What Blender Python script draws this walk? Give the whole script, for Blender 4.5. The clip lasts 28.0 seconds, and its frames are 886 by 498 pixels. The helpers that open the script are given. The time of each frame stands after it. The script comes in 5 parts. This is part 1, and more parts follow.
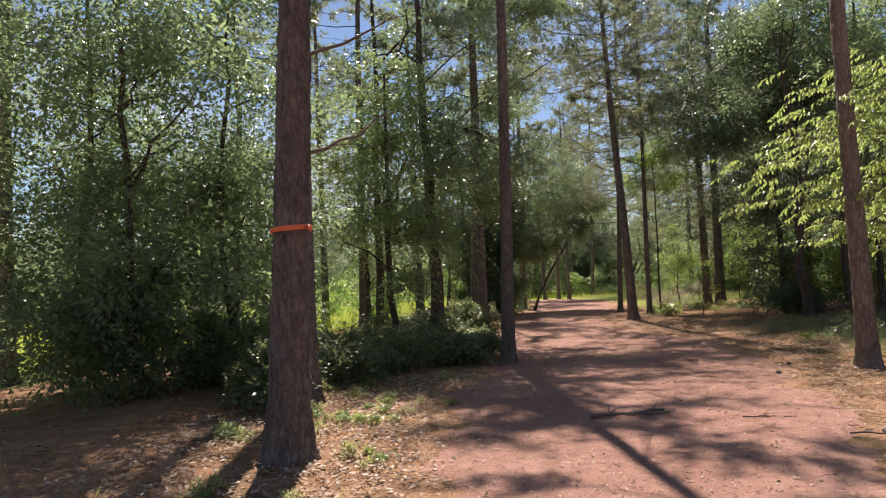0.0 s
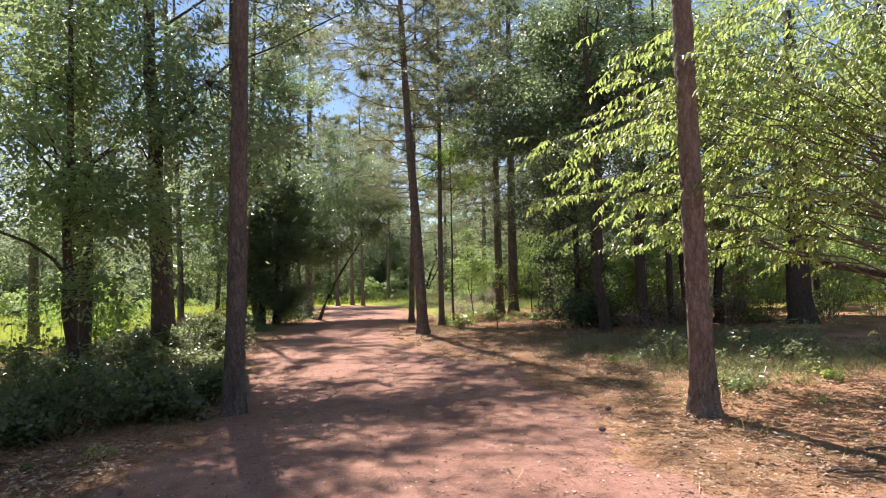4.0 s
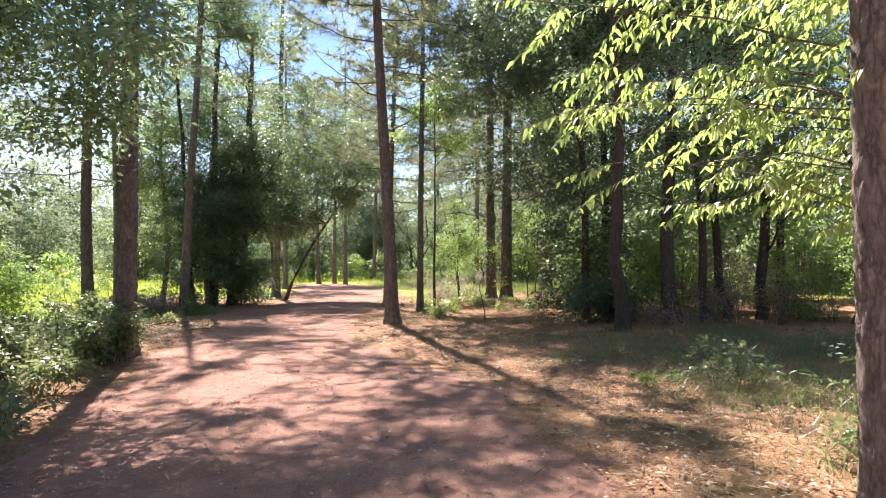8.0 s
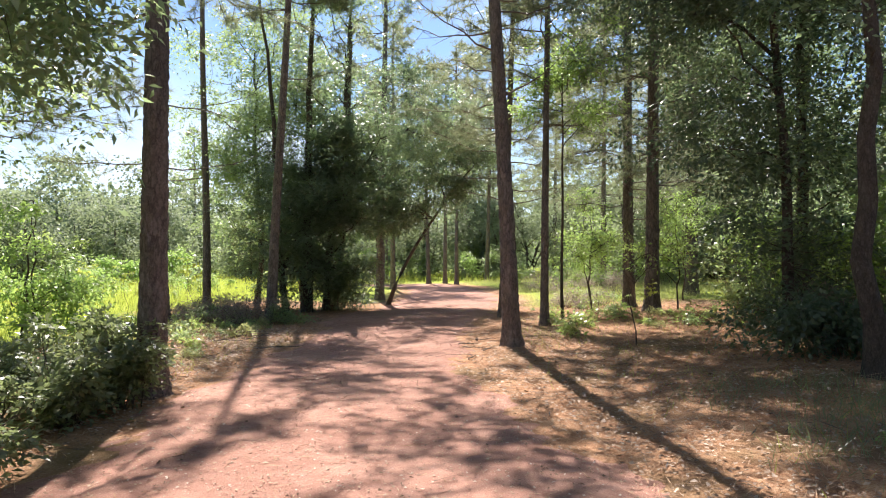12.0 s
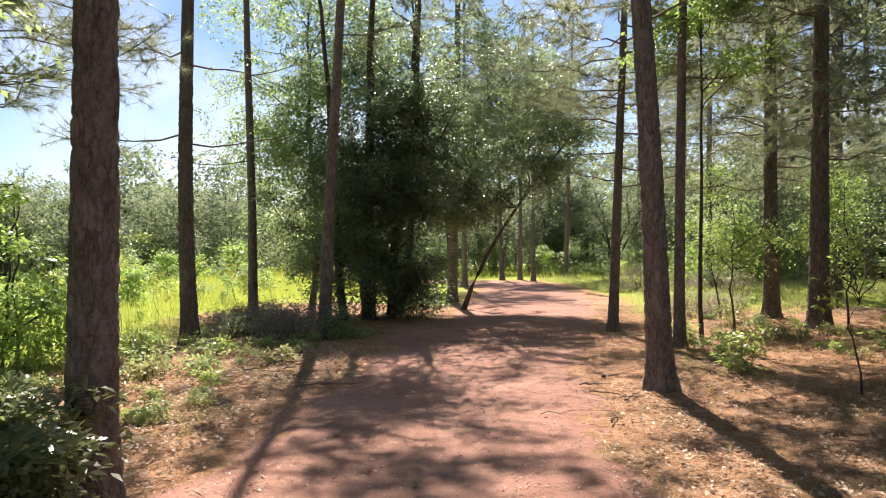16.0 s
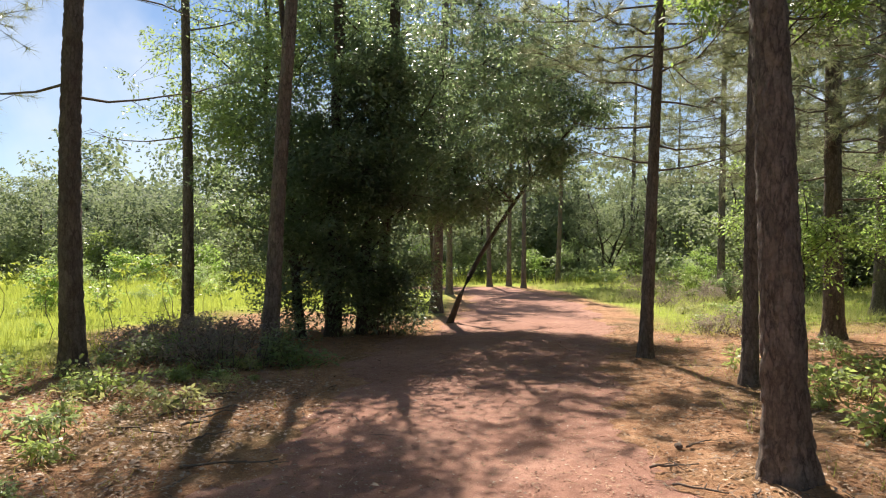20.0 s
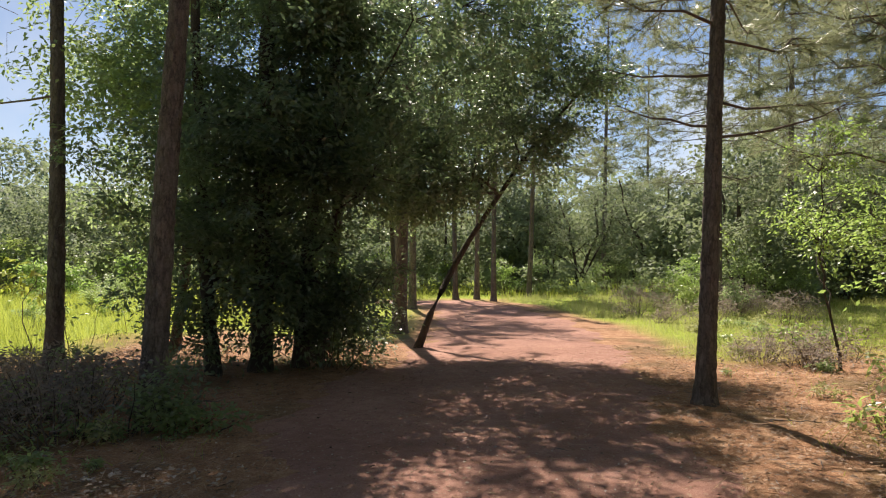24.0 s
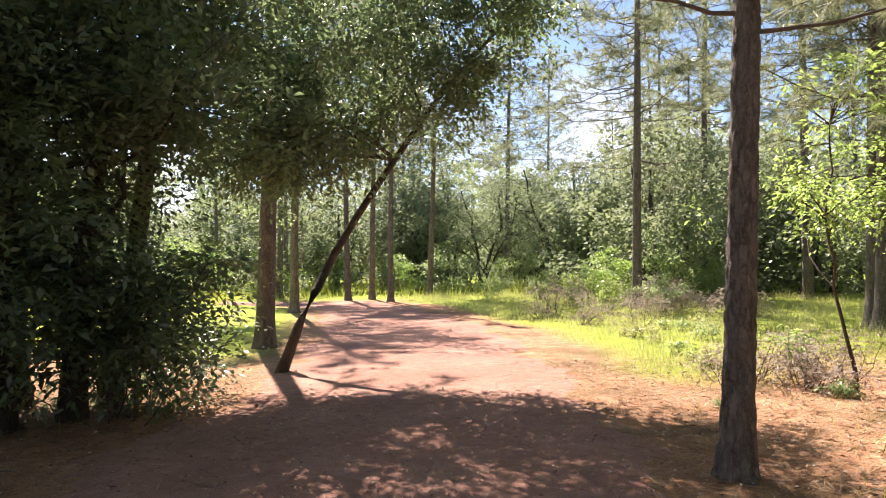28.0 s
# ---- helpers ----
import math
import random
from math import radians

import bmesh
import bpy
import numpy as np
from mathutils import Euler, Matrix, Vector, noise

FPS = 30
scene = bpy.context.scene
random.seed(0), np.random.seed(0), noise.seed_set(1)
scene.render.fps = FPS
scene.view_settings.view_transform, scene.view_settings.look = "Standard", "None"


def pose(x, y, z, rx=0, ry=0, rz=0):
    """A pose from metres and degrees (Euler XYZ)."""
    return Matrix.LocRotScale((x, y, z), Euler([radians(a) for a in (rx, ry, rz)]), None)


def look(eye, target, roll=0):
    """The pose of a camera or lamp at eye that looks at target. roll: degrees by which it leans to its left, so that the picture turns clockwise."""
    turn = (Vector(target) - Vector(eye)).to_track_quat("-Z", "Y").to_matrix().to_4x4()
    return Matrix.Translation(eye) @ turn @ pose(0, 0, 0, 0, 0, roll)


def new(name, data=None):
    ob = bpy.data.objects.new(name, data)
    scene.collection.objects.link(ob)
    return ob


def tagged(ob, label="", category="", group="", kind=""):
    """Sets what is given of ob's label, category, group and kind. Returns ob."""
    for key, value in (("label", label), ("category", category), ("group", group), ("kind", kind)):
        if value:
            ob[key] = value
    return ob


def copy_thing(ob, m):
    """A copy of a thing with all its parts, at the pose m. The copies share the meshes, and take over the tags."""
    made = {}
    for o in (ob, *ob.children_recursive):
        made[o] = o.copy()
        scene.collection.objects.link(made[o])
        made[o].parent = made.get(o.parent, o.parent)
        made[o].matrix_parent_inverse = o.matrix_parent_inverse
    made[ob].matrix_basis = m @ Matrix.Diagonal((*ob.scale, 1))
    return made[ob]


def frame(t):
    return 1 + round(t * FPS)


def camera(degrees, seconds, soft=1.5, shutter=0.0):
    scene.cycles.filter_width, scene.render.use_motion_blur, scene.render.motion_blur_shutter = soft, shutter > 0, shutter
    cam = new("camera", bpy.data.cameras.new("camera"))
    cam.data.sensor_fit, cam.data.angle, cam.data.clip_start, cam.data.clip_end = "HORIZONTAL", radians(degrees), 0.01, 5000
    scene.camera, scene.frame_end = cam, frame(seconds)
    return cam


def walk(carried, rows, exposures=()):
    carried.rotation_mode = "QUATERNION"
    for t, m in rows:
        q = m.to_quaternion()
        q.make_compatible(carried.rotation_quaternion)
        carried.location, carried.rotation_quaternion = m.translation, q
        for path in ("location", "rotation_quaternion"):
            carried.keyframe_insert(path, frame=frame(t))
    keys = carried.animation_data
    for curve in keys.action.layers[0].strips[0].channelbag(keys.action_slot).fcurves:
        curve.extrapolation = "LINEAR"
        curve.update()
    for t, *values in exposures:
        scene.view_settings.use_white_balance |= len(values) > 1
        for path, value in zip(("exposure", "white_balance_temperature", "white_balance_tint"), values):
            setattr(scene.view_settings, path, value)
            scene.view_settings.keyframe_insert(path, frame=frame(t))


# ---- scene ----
cam = camera(69.4, 28.0, 1.15)
METRES, EYE, TILT, LEAN, TURN = 26.3, 1.5, 2.3, 0.4, 8.2
ROWS = [
    (0.0, 0.0, 0.0, 0.0, 0.05, 1.2, 2.5),
    (0.5, -0.0007, 0.0169, -0.0003, -7.45, 1.5, 2.16),
    (1.0, 0.0028, 0.0343, -0.0007, -11.12, 1.57, 1.75),
    (1.5, 0.0081, 0.0512, 0.0, -13.07, 1.5, 1.62),
    (2.0, 0.0123, 0.0672, 0.0008, -14.81, 1.39, 1.77),
    (2.5, 0.0214, 0.0836, 0.0004, -15.58, 1.22, 1.39),
    (3.0, 0.028, 0.1009, -0.0006, -16.62, 0.99, 1.5),
    (3.5, 0.0387, 0.1172, -0.0009, -17.2, 1.0, 1.26),
    (5.5, 0.072, 0.1832, -0.0029, -17.82, 0.2, 0.69),
    (6.0, 0.082, 0.2005, -0.004, -17.86, -0.23, 0.64),
    (6.5, 0.0893, 0.219, -0.005, -18.22, -0.53, 0.42),
    (7.0, 0.0988, 0.2366, -0.0063, -18.29, -0.69, 0.06),
    (7.5, 0.105, 0.2542, -0.0067, -18.08, -0.74, -0.21),
    (8.0, 0.1127, 0.2704, -0.0072, -17.78, -0.9, -0.33),
    (8.5, 0.1205, 0.2864, -0.0071, -17.53, -1.0, -0.41),
    (9.0, 0.1244, 0.3023, -0.0073, -16.57, -1.2, -0.36),
    (9.5, 0.1306, 0.3195, -0.0072, -13.99, -1.1, -0.1),
    (10.0, 0.1321, 0.338, -0.0078, -12.2, -1.28, -0.23),
    (10.5, 0.1362, 0.3566, -0.0088, -10.87, -1.26, -0.08),
    (11.0, 0.1383, 0.3753, -0.0082, -9.59, -1.33, -0.19),
    (11.5, 0.1387, 0.3925, -0.0084, -8.8, -1.37, -0.12),
    (12.0, 0.1408, 0.4109, -0.0081, -7.72, -1.2, -0.11),
    (12.5, 0.1402, 0.429, -0.0084, -6.84, -1.3, -0.22),
    (14.5, 0.1387, 0.5038, -0.0068, -3.95, -1.63, 0.16),
    (15.0, 0.1365, 0.5212, -0.0069, -3.38, -1.77, 0.21),
    (15.5, 0.1367, 0.5394, -0.0071, -2.29, -1.69, 0.24),
    (16.0, 0.1348, 0.5572, -0.008, -1.95, -1.91, 0.17),
    (16.5, 0.1362, 0.5753, -0.009, -1.9, -1.93, 0.19),
    (17.0, 0.1369, 0.5922, -0.0097, -2.2, -1.87, 0.15),
    (17.5, 0.1356, 0.6094, -0.0108, -2.43, -1.79, 0.18),
    (18.0, 0.1359, 0.6259, -0.0115, -2.37, -1.85, 0.06),
    (18.5, 0.134, 0.6406, -0.0121, -2.37, -1.81, -0.13),
    (19.0, 0.1347, 0.6572, -0.0135, -2.24, -1.52, -0.29),
    (19.5, 0.1353, 0.6729, -0.0147, -2.52, -1.59, -0.3),
    (20.0, 0.1384, 0.6884, -0.016, -3.52, -1.49, -0.53),
    (20.5, 0.1416, 0.7038, -0.0165, -5.98, -0.85, -0.61),
    (22.5, 0.1434, 0.7738, -0.0226, -6.95, -0.28, -0.75),
    (23.0, 0.1416, 0.7906, -0.0235, -6.89, -0.3, -0.71),
    (23.5, 0.1421, 0.809, -0.0253, -6.94, -0.29, -0.71),
    (24.0, 0.1409, 0.8279, -0.0257, -7.22, -0.36, -0.62),
    (24.5, 0.1426, 0.8455, -0.0267, -8.54, -0.43, -0.47),
    (25.0, 0.1457, 0.8628, -0.0275, -10.7, -0.7, -0.41),
    (25.5, 0.1488, 0.8799, -0.0283, -12.75, -0.73, -0.21),
    (26.0, 0.1554, 0.8958, -0.0287, -14.22, -0.82, -0.27),
    (26.5, 0.1584, 0.9119, -0.0301, -15.49, -0.6, -0.6),
    (27.0, 0.1639, 0.9294, -0.0321, -15.74, -0.59, -0.46),
    (27.5, 0.1668, 0.9465, -0.033, -16.03, -0.55, -0.53),
    (28.0, 0.1724, 0.9634, -0.0345, -16.28, -0.42, -0.43),
]
walk(cam, [(t, pose(0, 0, EYE, TILT, LEAN, TURN) @ pose(METRES * x, METRES * y, METRES * z, 90 + pitch, roll, yaw)) for t, x, y, z, yaw, pitch, roll in ROWS], ((0, 0.68, 6600, 17), (3, 1.04, 6450, 17), (6, 1.2, 6350, 17), (8, 1.6, 6200, 17), (10, 1.48, 6050, 14), (12, 1.35, 6300, 14), (14.5, 1.66, 6600, 15), (15.2, 1.63, 6600, 16), (16, 1.22, 6650, 16), (17, 1.06, 6800, 15), (20, 0.93, 6750, 12), (23, 0.95, 6400, 14), (24, 0.74, 6800, 15), (25, 0.8, 7250, 17), (26, 0.9, 7250, 17), (27, 1.14, 7200, 18), (28, 1.56, 6750, 21)))

# ---- light, sky and exposure ----
SUN_AZ, SUN_EL = radians(-9.0), radians(52.0)          # azimuth from +y towards +x
sun_way = Vector((math.sin(SUN_AZ) * math.cos(SUN_EL), math.cos(SUN_AZ) * math.cos(SUN_EL), math.sin(SUN_EL)))
sun_data = bpy.data.lights.new("sun", "SUN")
sun_data.energy, sun_data.angle, sun_data.color = 5.0, radians(0.55), (1.0, 0.93, 0.82)
sun = new("sun", sun_data)
sun.matrix_world = look(sun_way * 60, (0, 0, 0))

world = bpy.data.worlds.new("sky_world")
scene.world = world
world.use_nodes = True
wn, wl = world.node_tree.nodes, world.node_tree.links
wn.clear()
sky = wn.new("ShaderNodeTexSky")
sky.sky_type, sky.sun_disc = "NISHITA", False
sky.sun_elevation, sky.sun_rotation = SUN_EL, SUN_AZ
sky.air_density, sky.dust_density, sky.ozone_density = 1.0, 0.12, 3.0
wbg, wout = wn.new("ShaderNodeBackground"), wn.new("ShaderNodeOutputWorld")
wbg.inputs["Strength"].default_value = 0.071
# thin fair-weather cloud, thicker towards the horizon
wco, wsep = wn.new("ShaderNodeTexCoord"), wn.new("ShaderNodeSeparateXYZ")
wnoise, wramp, wmix = wn.new("ShaderNodeTexNoise"), wn.new("ShaderNodeValToRGB"), wn.new("ShaderNodeMixRGB")
wnoise.inputs["Scale"].default_value, wnoise.inputs["Detail"].default_value = 3.2, 6.0
wramp.color_ramp.elements[0].position, wramp.color_ramp.elements[1].position = 0.56, 0.86
wmix.inputs[2].default_value = (7.2, 7.7, 8.4, 1)
wl.new(wco.outputs["Generated"], wnoise.inputs["Vector"])
wlow, wsum = wn.new("ShaderNodeMapRange"), wn.new("ShaderNodeMath")
wlow.inputs["From Min"].default_value, wlow.inputs["From Max"].default_value = 0.0, 0.36
wlow.inputs["To Min"].default_value, wlow.inputs["To Max"].default_value = 0.22, 0.0
wl.new(wco.outputs["Generated"], wsep.inputs["Vector"])
wl.new(wsep.outputs["Z"], wlow.inputs["Value"])
wl.new(wnoise.outputs["Fac"], wsum.inputs[0])
wl.new(wlow.outputs["Result"], wsum.inputs[1])
wl.new(wsum.outputs["Value"], wramp.inputs["Fac"])
wl.new(wramp.outputs["Color"], wmix.inputs[0])
wl.new(sky.outputs["Color"], wmix.inputs[1])
wl.new(wmix.outputs["Color"], wbg.inputs["Color"])
wl.new(wbg.outputs["Background"], wout.inputs["Surface"])


# ---- materials ----
def material(name):
    m = bpy.data.materials.new(name)
    m.use_nodes = True
    n, l = m.node_tree.nodes, m.node_tree.links
    n.clear()
    return m, n, l, n.new("ShaderNodeOutputMaterial")


def ramp(n, stops):
    r = n.new("ShaderNodeValToRGB")
    while len(r.color_ramp.elements) < len(stops):
        r.color_ramp.elements.new(0.5)
    for e, (p, c) in zip(r.color_ramp.elements, stops):
        e.position, e.color = p, (*c, 1)
    return r


def noise_tex(n, l, coords, scale, detail=4.0, rough=0.55):
    t = n.new("ShaderNodeTexNoise")
    t.inputs["Scale"].default_value, t.inputs["Detail"].default_value, t.inputs["Roughness"].default_value = scale, detail, rough
    l.new(coords, t.inputs["Vector"])
    return t


def mix_col(n, l, a, b, fac, mode="MIX"):
    x = n.new("ShaderNodeMixRGB")
    x.blend_type = mode
    for k, v in ((0, fac), (1, a), (2, b)):
        if isinstance(v, (int, float)):
            x.inputs[k].default_value = v
        elif isinstance(v, tuple):
            x.inputs[k].default_value = (*v, 1)
        else:
            l.new(v, x.inputs[k])
    return x.outputs["Color"]


def bump(n, l, height, strength, distance):
    b = n.new("ShaderNodeBump")
    b.inputs["Strength"].default_value, b.inputs["Distance"].default_value = strength, distance
    l.new(height, b.inputs["Height"])
    return b.outputs["Normal"]


def leaf_material(name, dark, light, through_light, share=0.4, rough=0.42, gloss=0.5):
    """A leaf: glossy skin over a body that lets light through; each leaf has its own tone."""
    m, n, l, out = material(name)
    geo, tc = n.new("ShaderNodeNewGeometry"), n.new("ShaderNodeTexCoord")
    r = ramp(n, [(0.0, dark), (0.55, tuple((a + b) / 2 for a, b in zip(dark, light))), (1.0, light)])
    l.new(geo.outputs["Random Per Island"], r.inputs["Fac"])
    patch = noise_tex(n, l, tc.outputs["Object"], 0.9, 2.0)
    col = mix_col(n, l, r.outputs["Color"], light, patch.outputs["Fac"], "MIX")
    col = mix_col(n, l, r.outputs["Color"], col, 0.5)
    p = n.new("ShaderNodeBsdfPrincipled")
    l.new(col, p.inputs["Base Color"])
    p.inputs["Roughness"].default_value = rough
    p.inputs["Specular IOR Level"].default_value = gloss
    t = n.new("ShaderNodeBsdfTranslucent")
    l.new(mix_col(n, l, col, through_light, 0.7), t.inputs["Color"])
    s = n.new("ShaderNodeMixShader")
    s.inputs["Fac"].default_value = share
    l.new(p.outputs["BSDF"], s.inputs[1]), l.new(t.outputs["BSDF"], s.inputs[2])
    l.new(s.outputs["Shader"], out.inputs["Surface"])
    return m


def bark_material(name, plate_a, plate_b, crack, stretch=(9.0, 9.0, 3.2), scale=1.6):
    m, n, l, out = material(name)
    tc, mp, info = n.new("ShaderNodeTexCoord"), n.new("ShaderNodeMapping"), n.new("ShaderNodeObjectInfo")
    mp.inputs["Scale"].default_value = stretch
    l.new(tc.outputs["Object"], mp.inputs["Vector"])
    warp = noise_tex(n, l, mp.outputs["Vector"], 2.1, 6.0, 0.68)
    wv = mix_col(n, l, mp.outputs["Vector"], warp.outputs["Color"], 1.0, "ADD")
    v = n.new("ShaderNodeTexVoronoi")
    v.feature = "DISTANCE_TO_EDGE"
    v.inputs["Scale"].default_value = scale
    l.new(wv, v.inputs["Vector"])
    vc = n.new("ShaderNodeTexVoronoi")
    vc.inputs["Scale"].default_value = scale
    l.new(wv, vc.inputs["Vector"])
    fine = noise_tex(n, l, tc.outputs["Object"], 38.0, 5.0)
    broad = noise_tex(n, l, tc.outputs["Object"], 1.6, 3.0)
    edge = ramp(n, [(0.0, (0.05, 0.05, 0.05)), (0.07, (0.55, 0.55, 0.55)), (0.22, (1, 1, 1))])
    l.new(v.outputs["Distance"], edge.inputs["Fac"])
    flakes = n.new("ShaderNodeTexVoronoi")
    flakes.inputs["Scale"].default_value = scale * 2.7
    l.new(wv, flakes.inputs["Vector"])
    worn = ramp(n, [(0.36, (0.15, 0.15, 0.15)), (0.62, (1, 1, 1))])
    l.new(noise_tex(n, l, mp.outputs["Vector"], 0.8, 4.0, 0.7).outputs["Fac"], worn.inputs["Fac"])
    cut = mix_col(n, l, (1, 1, 1), edge.outputs["Color"], worn.outputs["Color"])
    sep = n.new("ShaderNodeSeparateColor")
    l.new(vc.outputs["Color"], sep.inputs["Color"])
    plates = mix_col(n, l, plate_a, plate_b, sep.outputs["Red"])
    fsep = n.new("ShaderNodeSeparateColor")
    l.new(flakes.outputs["Color"], fsep.inputs["Color"])
    plates = mix_col(n, l, plates, mix_col(n, l, plate_a, plate_b, fsep.outputs["Green"]), 0.5)
    plates = mix_col(n, l, plates, fine.outputs["Fac"], 0.5, "OVERLAY")
    plates = mix_col(n, l, plates, broad.outputs["Fac"], 0.4, "OVERLAY")
    tone = ramp(n, [(0.0, (0.8, 0.8, 0.8)), (1.0, (1.12, 1.08, 1.05))])
    l.new(info.outputs["Random"], tone.inputs["Fac"])
    plates = mix_col(n, l, plates, tone.outputs["Color"], 1.0, "MULTIPLY")
    col = mix_col(n, l, crack, plates, cut)
    p = n.new("ShaderNodeBsdfPrincipled")
    l.new(col, p.inputs["Base Color"])
    p.inputs["Roughness"].default_value = 0.9
    p.inputs["Specular IOR Level"].default_value = 0.2
    h = mix_col(n, l, mix_col(n, l, cut, fsep.outputs["Green"], 0.3), fine.outputs["Fac"], 0.35)
    l.new(bump(n, l, h, 0.8, 0.02), p.inputs["Normal"])
    l.new(p.outputs["BSDF"], out.inputs["Surface"])
    return m


def plain_material(name, a, b, rough=0.85, scale=12.0, relief=0.3):
    m, n, l, out = material(name)
    tc, geo = n.new("ShaderNodeTexCoord"), n.new("ShaderNodeNewGeometry")
    t = noise_tex(n, l, tc.outputs["Object"], scale, 5.0)
    half = mix_col(n, l, t.outputs["Fac"], geo.outputs["Random Per Island"], 0.5)
    r = ramp(n, [(0.25, a), (0.75, b)])
    l.new(half, r.inputs["Fac"])
    p = n.new("ShaderNodeBsdfPrincipled")
    l.new(r.outputs["Color"], p.inputs["Base Color"])
    p.inputs["Roughness"].default_value = rough
    p.inputs["Specular IOR Level"].default_value = 0.25
    l.new(bump(n, l, t.outputs["Fac"], relief, 0.01), p.inputs["Normal"])
    l.new(p.outputs["BSDF"], out.inputs["Surface"])
    return m


def ground_material():
    """Needle litter and sandy soil near the path, grassy soil in the meadow (mask in the mesh)."""
    m, n, l, out = material("forest_floor")
    tc, at = n.new("ShaderNodeTexCoord"), n.new("ShaderNodeAttribute")
    at.attribute_name = "meadow"
    big = noise_tex(n, l, tc.outputs["Object"], 0.55, 4.0)
    mid = noise_tex(n, l, tc.outputs["Object"], 3.3, 6.0, 0.7)
    fine = noise_tex(n, l, tc.outputs["Object"], 42.0, 6.0, 0.75)
    straw = ramp(n, [(0.32, (0.16, 0.08, 0.046)), (0.5, (0.40, 0.215, 0.12)), (0.66, (0.64, 0.42, 0.26))])
    l.new(mix_col(n, l, mid.outputs["Fac"], fine.outputs["Fac"], 0.55), straw.inputs["Fac"])
    moss = ramp(n, [(0.5, (0, 0, 0)), (0.66, (1, 1, 1))])
    l.new(big.outputs["Fac"], moss.inputs["Fac"])
    soil = mix_col(n, l, straw.outputs["Color"], (0.10, 0.095, 0.04), mix_col(n, l, (0, 0, 0), (0.6, 0.6, 0.6), moss.outputs["Color"]))
    grass = ramp(n, [(0.3, (0.17, 0.22, 0.03)), (0.55, (0.30, 0.36, 0.05)), (0.75, (0.44, 0.42, 0.12))])
    l.new(mix_col(n, l, mid.outputs["Fac"], fine.outputs["Fac"], 0.4), grass.inputs["Fac"])
    col = mix_col(n, l, soil, grass.outputs["Color"], at.outputs["Fac"])
    p = n.new("ShaderNodeBsdfPrincipled")
    l.new(col, p.inputs["Base Color"])
    p.inputs["Roughness"].default_value = 0.95
    p.inputs["Specular IOR Level"].default_value = 0.15
    l.new(bump(n, l, mix_col(n, l, mid.outputs["Fac"], fine.outputs["Fac"], 0.6), 0.9, 0.05), p.inputs["Normal"])
    l.new(p.outputs["BSDF"], out.inputs["Surface"])
    return m


def path_material():
    m, n, l, out = material("red_sandy_path")
    tc = n.new("ShaderNodeTexCoord")
    big = noise_tex(n, l, tc.outputs["Object"], 0.7, 4.0)
    mid = noise_tex(n, l, tc.outputs["Object"], 6.0, 6.0, 0.7)
    grit = noise_tex(n, l, tc.outputs["Object"], 90.0, 4.0, 0.8)
    base = ramp(n, [(0.36, (0.22, 0.108, 0.078)), (0.5, (0.37, 0.195, 0.145)), (0.63, (0.53, 0.315, 0.242))])
    l.new(mix_col(n, l, mix_col(n, l, big.outputs["Fac"], mid.outputs["Fac"], 0.5), grit.outputs["Fac"], 0.45), base.inputs["Fac"])
    v = n.new("ShaderNodeTexVoronoi")
    v.inputs["Scale"].default_value = 42.0
    l.new(tc.outputs["Object"], v.inputs["Vector"])
    chips = ramp(n, [(0.14, (1, 1, 1)), (0.22, (0, 0, 0))])
    l.new(v.outputs["Distance"], chips.inputs["Fac"])
    sep = n.new("ShaderNodeSeparateColor")
    l.new(v.outputs["Color"], sep.inputs["Color"])
    chip_col = ramp(n, [(0.0, (0.10, 0.055, 0.04)), (0.55, (0.30, 0.17, 0.115)), (0.8, (0.46, 0.28, 0.21)), (1.0, (0.72, 0.56, 0.46))])
    l.new(sep.outputs["Green"], chip_col.inputs["Fac"])
    col = mix_col(n, l, base.outputs["Color"], chip_col.outputs["Color"], chips.outputs["Color"])
    p = n.new("ShaderNodeBsdfPrincipled")
    l.new(col, p.inputs["Base Color"])
    p.inputs["Roughness"].default_value = 0.93
    p.inputs["Specular IOR Level"].default_value = 0.2
    l.new(bump(n, l, mix_col(n, l, mid.outputs["Fac"], grit.outputs["Fac"], 0.6), 0.7, 0.03), p.inputs["Normal"])
    l.new(p.outputs["BSDF"], out.inputs["Surface"])
    return m


M_GROUND, M_PATH = ground_material(), path_material()
M_PINE_BARK = bark_material("pine_bark", (0.145, 0.12, 0.108), (0.26, 0.222, 0.202), (0.07, 0.056, 0.05), (11.0, 11.0, 3.4))
# pinkish copy of the pine bark, with sunlight lightened into its colour
M_SUNLIT_BARK = bark_material("sunlit_pine_bark", (0.24, 0.178, 0.145), (0.42, 0.33, 0.28), (0.12, 0.085, 0.07), (11.0, 11.0, 3.4))
M_DARK_BARK = bark_material("oak_bark", (0.085, 0.068, 0.056), (0.16, 0.132, 0.112), (0.045, 0.036, 0.03), (18.0, 18.0, 6.0))
M_TWIG = plain_material("twig_bark", (0.085, 0.066, 0.054), (0.22, 0.175, 0.145), 0.9, 20.0)
M_NEEDLE = leaf_material("pine_needles", (0.095, 0.124, 0.072), (0.225, 0.245, 0.145), (0.46, 0.50, 0.27), 0.46, 0.36)
M_OAK = leaf_material("oak_leaves", (0.04, 0.062, 0.037), (0.128, 0.168, 0.105), (0.36, 0.5, 0.22), 0.42, 0.4, 0.85)
M_MID = leaf_material("glossy_leaves", (0.068, 0.103, 0.055), (0.194, 0.245, 0.142), (0.484, 0.638, 0.286), 0.5, 0.34, 0.65)
M_YOUNG = leaf_material("young_leaves", (0.074, 0.112, 0.048), (0.205, 0.26, 0.12), (0.55, 0.704, 0.275), 0.53, 0.38, 0.6)
